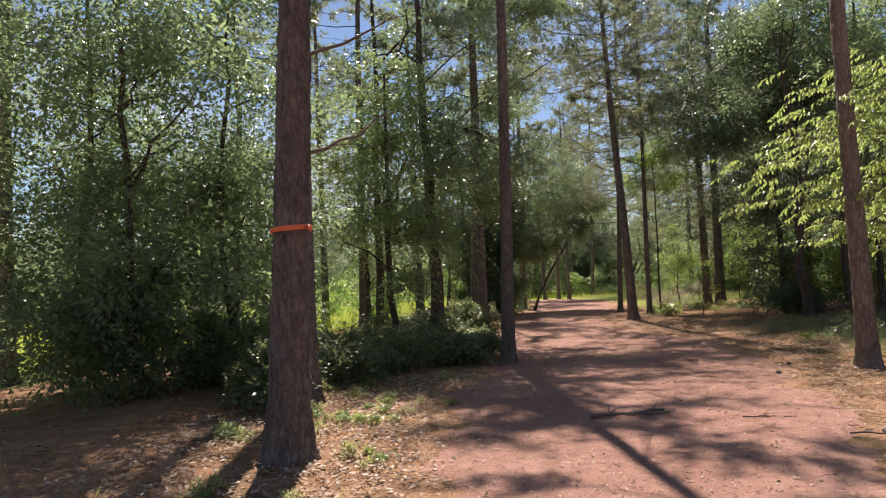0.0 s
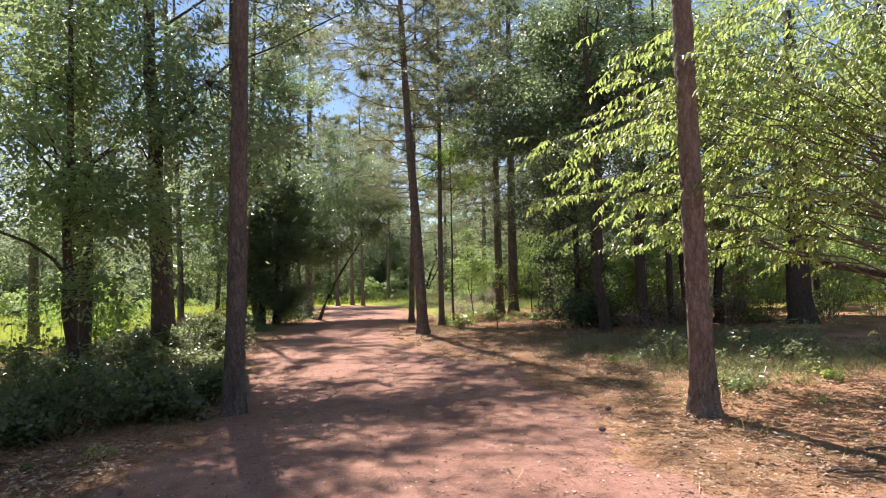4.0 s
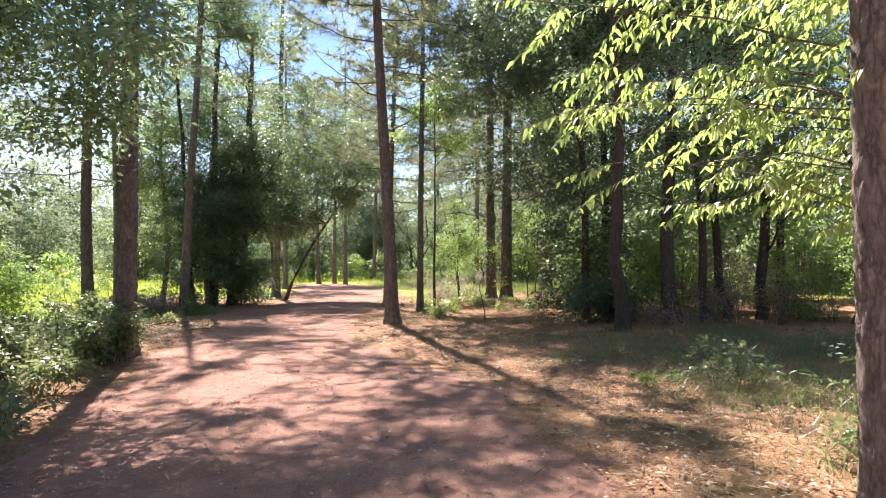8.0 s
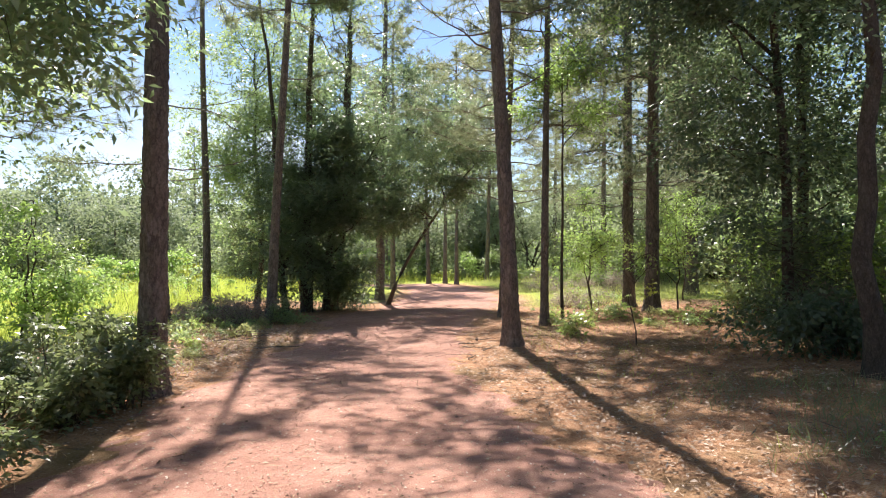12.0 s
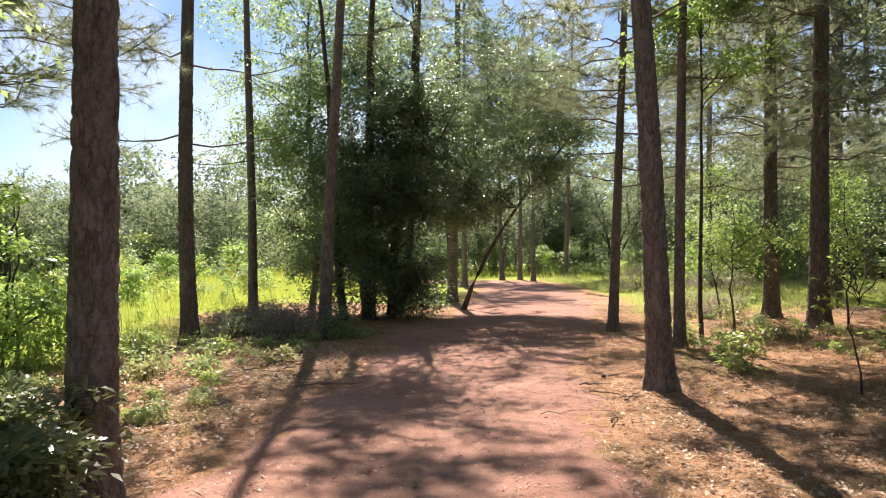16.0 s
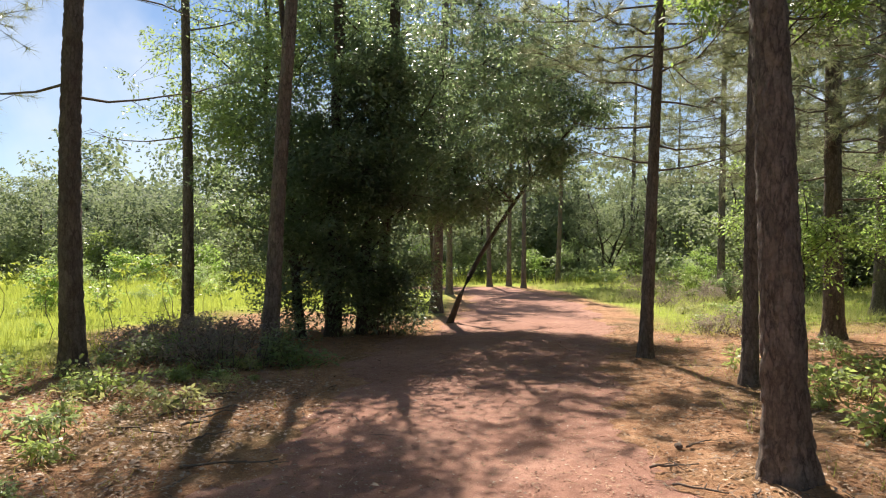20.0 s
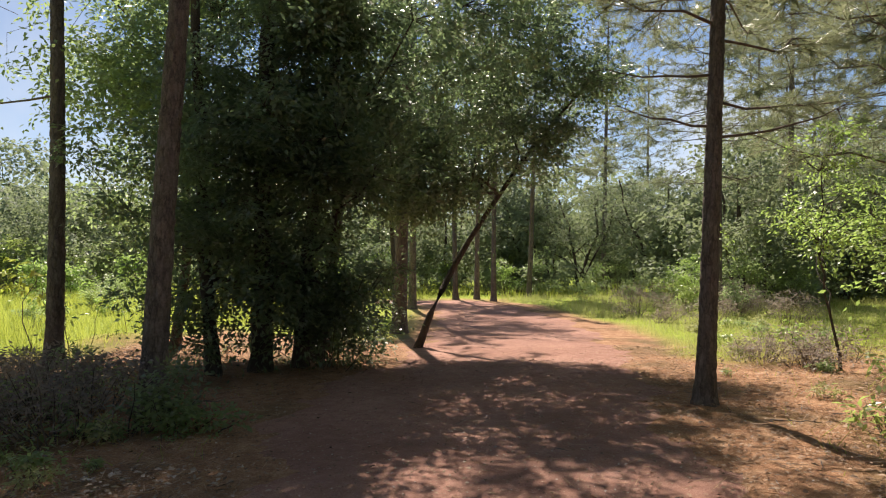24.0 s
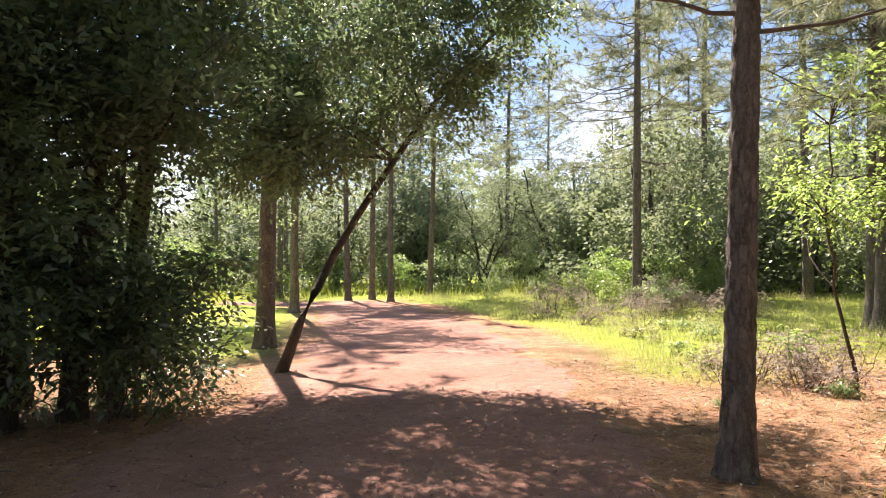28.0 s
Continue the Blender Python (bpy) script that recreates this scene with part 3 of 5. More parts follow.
def broadleaf(name, x, y, label, category, height, blobs, clusters, per, leaf=(0.11, 0.05), mat=None, trunks=((0, 0, 0.1, 0.0, 0.0),), seed=0, size=0.5, gap=-0.12, group="", bark=None, droop=0.35, twig=0.012, every=1, max_limbs=9, limb_from=0.12, sway=0.05, bend=0.0):
    """Trunks (dx, dy, radius, lean x, lean y) with limbs to every leaf cluster inside the blobs (cx, cy, cz, rx, ry, rz)."""
    rng = np.random.default_rng(seed + 101)
    root = thing(name, x, y, label, category, group)
    axes = []
    for dx, dy, r, lx, ly in trunks:
        s = Shape()
        zs = np.concatenate([[-0.15, 0.05, 0.25], np.linspace(0.7, height * 0.86, 10)])
        wob = np.cumsum(rng.normal(size=(len(zs), 2)) * (sway if r < 0.2 else 0.02), 0)
        wob[:3] *= 0.2
        pts = np.stack([dx + lx * zs + bend * zs * np.abs(zs) + wob[:, 0], dy + ly * zs + wob[:, 1], zs], -1)
        rad = r * (1.0 - 0.7 * np.clip(zs / (height * 0.88), 0, 1)) * (1 + 0.35 * np.exp(-np.maximum(zs, 0) / 0.2))
        tube(s, pts, rad, 10)
        part("trunk", s, bark or M_DARK_BARK, root, smooth=True)
        axes.append((pts, rad))
    centres = sample_blobs(rng, blobs, clusters, gap)
    wood, green = Shape(), Shape()
    nodes = []
    for pts, rad in axes:
        nodes.append(pts[4:])
    for goal in centres[rng.choice(clusters, min(max_limbs, clusters), replace=False)]:
        pts, rad = axes[rng.integers(len(axes))]
        away = np.hypot(goal[0] - np.interp(goal[2], pts[:, 2], pts[:, 0]), goal[1] - np.interp(goal[2], pts[:, 2], pts[:, 1]))
        z0 = min(max(goal[2] - away * rng.uniform(0.3, 0.9), limb_from * height), pts[-1, 2] * 0.95)
        a = np.array([np.interp(z0, pts[:, 2], pts[:, 0]), np.interp(z0, pts[:, 2], pts[:, 1]), z0])
        t = min(0.012 + 0.011 * away, np.interp(z0, pts[:, 2], rad) * 0.55 + 0.004)
        line = curve_pts(a, goal, rng, -0.06, 0.032, 7)
        s = Shape()
        tube(s, line, np.linspace(t, 0.006, 7), 5)
        part("limb", s, bark or M_DARK_BARK, root, smooth=True)
        nodes.append(line[2:])
    nodes = np.concatenate(nodes)
    for c in centres[::every]:
        a = nodes[np.argmin(((nodes - c) ** 2).sum(1) + np.where(nodes[:, 2] > c[2] + 0.3, 1.0, 0.0))]
        tube(wood, curve_pts(a, c, rng, -0.04, 0.06, 4), np.linspace(twig * 0.7, 0.003, 4), 3, False)
    foliage(green, rng, centres, per, size, leaf[0], leaf[1], droop)
    tagged(part("twig_mass", wood, bark or M_DARK_BARK, root), kind="stuff")
    part("crown", green, mat or M_OAK, root)
    return root


def oval_leaves(shape, rng, p, way, length, width):
    """Pointed oval leaves seen close by: two halves folded up along the midrib, the tip hanging."""
    n = len(p)
    way = unit(way)
    side = unit(np.cross(way, rng.normal(size=(n, 3)) * 0.45 + np.array([0, 0, 1.0])))
    up = np.cross(side, way)
    ln, wd = (length * rng.uniform(0.65, 1.25, n))[:, None], (width * rng.uniform(0.75, 1.2, n))[:, None]
    sag = np.array([0, 0, -1.0]) * ln
    def at(f, w):
        return p + way * ln * f + side * wd * w + up * wd * abs(w) * 0.35 + sag * 0.22 * f * f
    v = np.stack([at(0, 0), at(0.32, 0.5), at(0.7, 0.36), at(1, 0), at(0.7, -0.36), at(0.32, -0.5)], 1)
    k = np.arange(n)[:, None] * 6
    shape.add(v.reshape(-1, 3), np.concatenate([k + np.array([0, 1, 2, 3]), k + np.array([0, 3, 4, 5])]))


def spray_tree(name, x, y, label, category, middle, reach, top, fall, limbs, seed, mat, trunks, height, leaf=(0.09, 0.037), extra=()):
    """A spreading tree of long arching limbs; flat drooping sprays of leaves stand in tiers along them."""
    rng = np.random.default_rng(seed + 707)
    root = thing(name, x, y, label, category)
    axes = []
    for dx, dy, r, lx, ly in trunks:
        s = Shape()
        zs = np.concatenate([[-0.15, 0.05, 0.25], np.linspace(0.7, height, 8)])
        wob = np.cumsum(rng.normal(size=(len(zs), 2)) * 0.035, 0)
        pts = np.stack([dx + lx * zs + wob[:, 0], dy + ly * zs + wob[:, 1], zs], -1)
        tube(s, pts, r * (1 - 0.75 * np.clip(zs / height, 0, 1)) * (1 + 0.3 * np.exp(-np.maximum(zs, 0) / 0.2)), 10)
        part("trunk", s, M_DARK_BARK, root, smooth=True)
        axes.append(pts)
    tips = [np.array(e) for e in extra]
    while len(tips) < limbs:
        u, a = math.sqrt(rng.uniform(0.06, 1.0)), rng.uniform(0, 2 * math.pi)
        low = rng.random() < 0.36
        tips.append(np.array([middle[0] + reach[0] * u * math.cos(a), middle[1] + reach[1] * u * math.sin(a), top - fall * u * u + rng.normal() * 0.3 - (rng.uniform(0.5, 1.3) if low else 0.0)]))
    wood, at, way = Shape(), [], []
    for k, tip in enumerate(tips):
        pts = axes[k % len(axes)]
        z0 = float(np.clip(tip[2] * rng.uniform(0.4, 0.7), 0.9, pts[-1, 2] * 0.95))
        a = np.array([np.interp(z0, pts[:, 2], pts[:, 0]), np.interp(z0, pts[:, 2], pts[:, 1]), z0])
        f = np.linspace(0, 1, 9)
        span = np.linalg.norm(tip - a)
        line = a + (tip - a) * f[:, None] + np.array([0, 0, 1.0]) * (0.24 * span * f * (1 - f))[:, None]
        line[1:-1] += rng.normal(size=(7, 3)) * 0.018 * span
        s = Shape() if k < 24 else wood
        tube(s, line, np.linspace(0.004 + 0.0028 * span, 0.0025, 9), 5)
        if k < 24:
            part("limb", s, M_TWIG, root, smooth=True)
        for j in range(15):
            g_ = rng.uniform(0.3, 1.0) * 8
            i = min(int(g_), 7)
            p0 = line[i] + (line[i + 1] - line[i]) * (g_ - i)
            fw = line[i + 1] - line[i]
            turn = math.atan2(fw[1], fw[0]) + (1 if j % 2 else -1) * rng.uniform(0.4, 1.25)
            out = np.array([math.cos(turn), math.sin(turn), rng.uniform(-0.2, 0.12)])
            ln = rng.uniform(0.35, 0.8)
            q = np.linspace(0, 1, 5)
            tw = p0 + out * (q * ln)[:, None] + np.array([0, 0, -0.2]) * (ln * q ** 2)[:, None]
            tube(wood, tw[::2], [0.005, 0.003, 0.002], 3, False)
            m_ = int(ln * 25)
            qq = np.linspace(0.12, 1.0, m_)
            sd = np.array([-out[1], out[0], 0.0]) * np.where(np.arange(m_) % 2, 1, -1)[:, None]
            at.append(p0 + out * (qq * ln)[:, None] + np.array([0, 0, -0.2]) * (ln * qq ** 2)[:, None])
            way.append(out * 0.5 + sd * 0.55 + np.array([0, 0, -0.7]) + rng.normal(size=(m_, 3)) * 0.3)
    green = Shape()
    oval_leaves(green, rng, np.concatenate(at), np.concatenate(way), leaf[0], leaf[1])
    tagged(part("twig_mass", wood, M_TWIG, root), kind="stuff")
    part("crown", green, mat, root)
    return root


def shrub(x, y, label, blobs, clusters, per, leaf=(0.075, 0.035), mat=None, seed=0, size=0.26, name="shrub", category="shrub", group="", gap=-0.3):
    rng = np.random.default_rng(seed + 303)
    root = thing(name, x, y, label, category, group)
    centres = sample_blobs(rng, blobs, clusters, gap)
    wood, green = Shape(), Shape()
    for c in centres[::2]:
        base = np.array([c[0] * 0.45 + rng.normal() * 0.06, c[1] * 0.45 + rng.normal() * 0.06, -0.03])
        tube(wood, curve_pts(base, c, rng, 0.0, 0.05, 4), [0.009, 0.007, 0.005, 0.003], 3, False)
    foliage(green, rng, centres, per, size, leaf[0], leaf[1], 0.1)
    tagged(part("stem_mass", wood, M_TWIG, root), kind="stuff")
    part("leaves", green, mat or M_SHRUB, root)
    return root


def scatter_blades(rng, n, region, height, width, accept, lean=0.35):
    """Grass: one tapering triangle a blade, thrown over a rectangle where accept(x, y) allows it."""
    x0, x1, y0, y1 = region
    x, y = rng.uniform(x0, x1, n), rng.uniform(y0, y1, n)
    clump = np.sin(x * 1.7 + 2 * np.sin(y * 0.9)) * np.sin(y * 1.4 + 1.5 * np.sin(x * 0.8))
    keep = accept(x, y) * (0.55 + 0.45 * clump) > rng.random(n)
    x, y, clump = x[keep], y[keep], clump[keep]
    n = len(x)
    h = height * rng.uniform(0.45, 1.3, n) * (1 + 0.35 * clump)
    a = rng.uniform(0, 2 * math.pi, n)
    w = width * rng.uniform(0.6, 1.3, n)
    base = np.stack([x, y, land(x, y) - 0.01], -1)
    side = np.stack([np.cos(a), np.sin(a), np.zeros(n)], -1) * (w / 2)[:, None]
    tip = base + np.stack([rng.normal(size=n) * lean * h, rng.normal(size=n) * lean * h, h], -1)
    s = Shape()
    s.add(np.stack([base - side, base + side, tip], 1).reshape(-1, 3), None, np.arange(n * 3).reshape(-1, 3))
    return s


# ---- pines along the walk ----
def boughs(seed, n, low, high, length, aim=None):
    """Needled side branches between two heights, drooping or rising a little; aim keeps them to one side."""
    r = np.random.default_rng(seed)
    return tuple((r.uniform(low, high), r.uniform(0, 360) if aim is None else r.normal(aim, 50), length * r.uniform(0.6, 1.2), r.normal(0.06, 0.16), r.random() < 0.85) for _ in range(n))


# x, y, trunk width, height, lean, first whorl of the crown, single low branches (height, heading, length, rise, alive)
pine(-2.32, 5.63, 0.35, 15, (0.05, 0.0), 8.0, ((2.82, 45, 1.0, 0.55, False), (3.75, 30, 0.9, 0.55, False)), 1, True, label="slash pine with an orange band tied round its plated trunk")
pine(-10.0, 10.9, 0.275, 15, (0.0, 0.0), 8.0, (), 2, density=0.5)
pine(-3.2, 8.5, 0.30, 17, (0.012, 0.0), 9.0, (), 30, True, 3.4, density=0.45, label="slash pine with dark plated bark standing among low shrubs")
pine(-4.45, 12.1, 0.235, 17, (0.008, 0.0), 8.5, (), 3, density=0.3)
pine(-7.8, 19.8, 0.275, 16, (0.015, 0.0), 8.0, (), 4, density=0.5)
pine(4.84, 10.46, 0.26, 16, (0.0, 0.0), 8.5, (), 5, True, density=0.5, label="slash pine with pinkish bark, coloured paler as if sunlit, among bright leaves", bark=M_SUNLIT_BARK)
# the westward boughs from 8.8 m up are added above the view for path shade
pine(3.35, 23.79, 0.318, 14.5, (-0.036, 0.0), 8.0, ((6.2, 150, 1.9, 0.25, False), (6.6, 30, 1.8, 0.3, False), (7.2, 200, 2.0, 0.2, True)) + ((5.4, 120, 1.6, 0.5, False), (5.8, 210, 1.9, 0.45, False), (6.9, 60, 1.7, 0.4, False), (4.9, 330, 1.2, 0.5, False)) + boughs(6, 16, 8.8, 13.0, 3.2, 195), 6, True, 4.0, label="slash pine with thick plated bark standing at the path's edge")
pine(3.7, 30.2, 0.215, 15, (0.047, 0.0), 7.0, ((3.5, 172, 1.15, 0.28, False), (4.15, 182, 1.4, 0.06, False), (3.8, 8, 2.1, 0.14, True), (3.35, 350, 1.5, 0.25, False), (4.6, 20, 2.0, 0.12, True), (4.8, 190, 2.2, 0.3, True), (5.6, 160, 2.2, 0.2, True), (6.0, 350, 2.2, 0.1, True)) + boughs(7, 15, 4.6, 8.0, 2.7), 7, True, density=0.6, label="slender pine with low drooping branches beside the path")
pine(4.58, 27.76, 0.202, 15, (0.022, 0.0), 7.5, ((5.2, 10, 1.5, 0.1, False), (6.4, 200, 1.5, 0.2, True)), 8, True)
pine(8.09, 32.49, 0.361, 16, (0.008, 0.0), 6.5, ((3.4, 185, 2.6, 0.12, True), (4.1, 350, 2.4, 0.15, True), (4.8, 200, 2.6, 0.05, True), (5.3, 20, 2.4, 0.0, True), (5.8, 170, 2.5, 0.1, True), (2.9, 340, 1.6, 0.2, False)) + boughs(9, 16, 3.4, 7.5, 3.0), 9, True, density=0.9, spread=4.0, label="pine with many bare and needled branches low on its trunk")
pine(7.88, 29.45, 0.378, 16, (0.023, 0.0), 6.8, ((3.6, 5, 2.2, 0.25, True), (4.6, 30, 2.6, 0.3, True), (5.2, 180, 2.4, 0.1, True), (6.0, 340, 2.3, 0.2, True)) + boughs(10, 10, 4.0, 7.5, 2.6), 10, True, density=0.7, label="pine with many bare and needled branches low on its trunk")
pine(12.63, 38.78, 0.361, 16, (0.026, 0.0), 6.0, ((3.5, 180, 2.2, 0.1, True), (4.4, 10, 2.2, 0.1, True)) + boughs(11, 14, 3.6, 7.5, 3.0), 11, spread=4.0)
pine(-0.62, 12.3, 0.235, 17, (0.035, 0.0), 9.0, (), 12, True, 3.8, density=0.38)
pine(-6.03, 21.7, 0.31, 16, (0.023, 0.0), 8.5, (), 13, density=0.5)
# boughs above 8.5 m lean over the path, added out of view to shade it
pine(-1.71, 19.45, 0.335, 16, (0.018, 0.0), 8.0, ((5.0, 150, 1.8, 0.1, False), (5.6, 70, 2.4, 0.1, True), (6.2, 100, 2.4, 0.1, True)) + boughs(14, 14, 8.5, 13.0, 3.6, 35), 14, True, 4.4, density=0.95, label="stout slash pine rising out of a low shrub")
pine(-5.04, 27.23, 0.31, 16, (-0.003, 0.0), 8.5, ((4.2, 175, 2.8, 0.02, True), (4.0, 10, 2.1, 0.12, False), (5.9, 150, 2.2, 0.25, True), (5.6, 30, 1.8, -0.15, False)), 15, True, density=0.35)
pine(-5.88, 32.34, 0.249, 16, (-0.009, 0.0), 8.5, ((4.4, 170, 2.6, 0.12, False), (6.8, 10, 1.6, 0.3, False)), 16, True, density=0.15)
pine(-2.99, 29.6, 0.275, 16, (0.058, 0.0), 8.5, ((7.0, 20, 2.0, 0.3, True),), 17, True, 4.2, density=0.45)
pine(-0.89, 39.14, 0.344, 17, (0.03, 0.0), 7.5, (), 18, density=0.5)
pine(12.16, 38.0, 0.387, 16, (0.03, 0.0), 6.5, boughs(19, 14, 3.8, 7.5, 3.0), 19, spread=4.0, density=0.8)
pine(10.73, 46.98, 0.31, 18, (0.02, 0.0), 8.0, boughs(20, 28, 4.6, 13.0, 3.2), 20, spread=5.2)
pine(15.66, 51.19, 0.31, 18, (0.03, 0.0), 8.0, boughs(21, 26, 4.6, 13.0, 3.2), 21, spread=5.2)
pine(12.06, 71.7, 0.396, 21, (0.03, 0.0), 9.0, boughs(22, 20, 6.5, 15.0, 3.5), 22, spread=6.0)
pine(0.66, 58.2, 0.284, 16, (-0.015, 0.0), 7.0, (), 23)
pine(1.88, 58.6, 0.284, 16, (0.015, 0.0), 8.0, (), 24, spread=4.2, density=0.7)
pine(2.7, 56.4, 0.267, 17, (0.01, 0.0), 8.5, (), 25, spread=4.2, density=0.7)
pine(5.03, 60.3, 0.301, 19, (0.04, 0.0), 8.0, boughs(26, 22, 6.0, 14.0, 3.4), 26, spread=5.6)
pine(-3.1, 62.0, 0.31, 16, (0.01, 0.0), 7.0, (), 27)

pine(-1.2, 49.5, 0.30, 16, (0.01, 0.0), 8.0, (), 29, spread=4.6, density=0.7)
pine(-8.7, 25.6, 0.292, 15, (0.0, 0.0), 6.5, ((4.6, -20, 3.0, 0.0, True), (5.0, 20, 3.2, -0.05, True), (5.4, -50, 3.0, 0.05, True), (5.8, 5, 3.2, 0.02, True), (6.2, 40, 3.0, 0.0, True), (6.4, -30, 3.0, 0.1, True)) + boughs(28, 14, 3.6, 7.0, 3.6, -10), 28, label="pine with drooping needled boughs at the meadow's edge")

# the orange marking tape on the first pine
band = thing("marking_tape", -2.32 + 0.05 * 2.09, 5.63, "orange marking tape tied round a pine trunk", "tape", z=2.09)
s = Shape()
ang = np.linspace(0, 2 * math.pi, 41)[:-1]
rb = 0.186 + 0.004 * np.sin(ang * 7)
rings = [np.stack([r_ * np.cos(ang), r_ * np.sin(ang), np.full(40, z_) + 0.012 * np.cos(ang - 0.4)], -1) for r_, z_ in ((rb, 0.0), (rb + 0.004, 0.006), (rb + 0.004, 0.038), (rb, 0.044))]
s.add(np.concatenate(rings), [[a * 40 + b, a * 40 + (b + 1) % 40, (a + 1) * 40 + (b + 1) % 40, (a + 1) * 40 + b] for a in range(3) for b in range(40)])
part("band", s, M_BAND, band)
s = Shape()
tube(s, [(0.172, -0.09, 0.02), (0.21, -0.12, 0.03), (0.235, -0.13, -0.02)], [0.012, 0.02, 0.006], 6)
part("knot", s, M_BAND, band)

# ---- broad-leaved trees ----
# the great dark evergreen oak that overhangs the path
broadleaf("oak_tree", -2.6, 32.6, "dense dark evergreen oak with foliage down to the ground", "oak tree", 12.5,
          ((0.3, 0.2, 4.6, 2.7, 2.5, 2.6), (0.6, 0.3, 3.6, 1.9, 1.5, 2.2), (-0.2, -0.1, 2.3, 1.7, 1.6, 1.7), (0.7, 0.2, 2.8, 1.5, 1.6, 1.9), (0.2, 0.2, 3.2, 1.5, 1.3, 2.4), (0.0, -0.2, 0.9, 1.8, 1.1, 0.8), (-0.3, 0.4, 1.3, 1.0, 0.8, 0.9), (0.7, -0.2, 1.3, 0.8, 0.9, 0.8), (0.2, 0.9, 0.7, 1.7, 0.7, 0.6), (-0.2, -1.0, 3.4, 1.6, 1.0, 1.4), (0.9, -0.8, 6.0, 1.1, 0.9, 0.7)),
          1000, 88, (0.105, 0.05), M_OAK, ((0, 0, 0.17, 0.05, 0), (0.55, 0.4, 0.13, 0.08, 0.02), (-0.6, -0.5, 0.11, -0.06, -0.03)), 31, 0.44, -0.04, every=2, max_limbs=26)
# its loose upper crown, thrown wide and full of gaps, stands on two taller stems behind
# the two blobs above 10 m are added, unseen, to shade the path
broadleaf("oak_tree", -2.9, 33.6, "tall oak with a wide loose crown above the dark one", "oak tree", 12.0,
          ((-1.0, 0.3, 7.2, 2.5, 1.8, 1.7), (1.6, -0.2, 7.0, 2.6, 2.2, 1.9), (0.9, 0.4, 8.8, 2.3, 1.9, 1.4), (3.0, -0.4, 5.6, 1.6, 1.6, 1.4), (2.0, -2.2, 10.3, 1.9, 1.6, 1.0), (1.0, -2.6, 10.8, 1.6, 1.3, 1.0)),
          480, 62, (0.115, 0.055), M_MID, ((0, 0, 0.15, 0.04, 0.0), (0.9, 0.3, 0.12, 0.07, -0.02)), 131, 0.46, 0.08, every=2, max_limbs=20)
# the leaning trunk whose crown hangs over the path
broadleaf("leaning_tree", -0.2, 35.85, "thin dark tree leaning far out over the path", "tree", 6.6,
          ((2.6, 0.2, 6.6, 1.5, 1.8, 1.5), (1.6, 0.5, 5.2, 1.3, 1.2, 1.1), (2.4, -0.5, 5.0, 1.1, 1.0, 0.8), (0.2, -0.8, 5.2, 1.5, 1.2, 1.5), (1.0, -0.3, 7.0, 1.8, 1.8, 2.0), (1.9, 0.2, 8.2, 1.5, 1.6, 1.4), (0.9, -0.6, 3.9, 1.2, 1.0, 0.8), (-0.3, -0.9, 3.7, 1.2, 1.0, 1.1), (2.1, -0.6, 4.0, 0.7, 0.7, 0.55), (0.6, -1.0, 3.3, 0.9, 0.8, 0.6), (2.75, -0.6, 4.8, 0.8, 0.8, 0.75), (3.2, -0.4, 5.5, 0.9, 0.9, 0.8)), 600, 66, (0.105, 0.052), M_OAK, ((0, 0, 0.082, 0.36, 0.0),), 32, 0.42, 0.04, every=2, limb_from=0.5, sway=0.012, bend=0.05)
broadleaf("oak_tree", -1.7, 46.5, "light green young oak behind the dark one", "oak tree", 11.5,
          ((1.3, 0, 7.6, 2.9, 2.6, 3.0), (-0.3, 0, 5.6, 2.0, 1.8, 2.4)), 360, 56, (0.12, 0.055), M_YOUNG, seed=33, gap=-0.1, every=3)
broadleaf("oak_tree", -4.9, 34.6, "light green young oak behind the dark one", "oak tree", 11.0,
          ((0, 0, 5.2, 2.2, 2.0, 4.4), (0.8, 0, 8.0, 2.2, 2.0, 2.4), (-1.5, 0.2, 6.2, 1.7, 1.6, 2.6), (-0.4, 0, 9.8, 2.2, 1.9, 2.0)), 560, 62, (0.125, 0.058), M_YOUNG, seed=34, gap=0.14, every=3)
# the dark evergreen by the bend on the right, and its neighbours
broadleaf("evergreen_tree", 7.85, 22.1, "dark dense evergreen with foliage almost to the ground", "evergreen tree", 11.0,
          ((0.0, -0.2, 0.7, 1.1, 1.0, 0.6), (0.0, -0.2, 2.2, 1.2, 1.2, 1.8), (0, 0, 4.6, 1.5, 1.5, 2.0), (-0.6, 0.4, 7.8, 2.6, 2.2, 3.2), (1.4, 0.5, 8.4, 2.2, 2.0, 2.6), (-1.0, -0.4, 5.6, 1.4, 1.3, 1.1)), 860, 72, (0.108, 0.052), M_EVERGREEN, ((0, 0, 0.10, 0.0, 0.0),), 35, 0.46, 0.03, every=3)
broadleaf("oak_tree", 7.57, 19.45, "dark straight-trunked oak in the shade", "oak tree", 9.0,
          ((0, 0.2, 6.0, 2.4, 2.0, 2.0), (0.3, 0.5, 4.0, 1.8, 1.5, 1.0), (0.8, 0.8, 8.2, 2.2, 2.0, 1.6), (0.6, 0.8, 10.2, 1.8, 1.8, 1.4)), 210, 72, (0.105, 0.05), M_MID, ((0, 0, 0.14, 0.0, 0.0),), 36, 0.5, -0.15, every=2)
broadleaf("oak_tree", 13.08, 19.2, "thick-trunked old oak with a spreading crown", "oak tree", 10.0,
          ((0, 0, 5.6, 3.6, 3.0, 2.6), (-2.0, -1.0, 4.2, 2.0, 1.8, 1.4)), 150, 60, (0.11, 0.05), M_YOUNG, ((0, 0, 0.34, 0.03, 0.0),), 37, 0.55, -0.12, every=2)
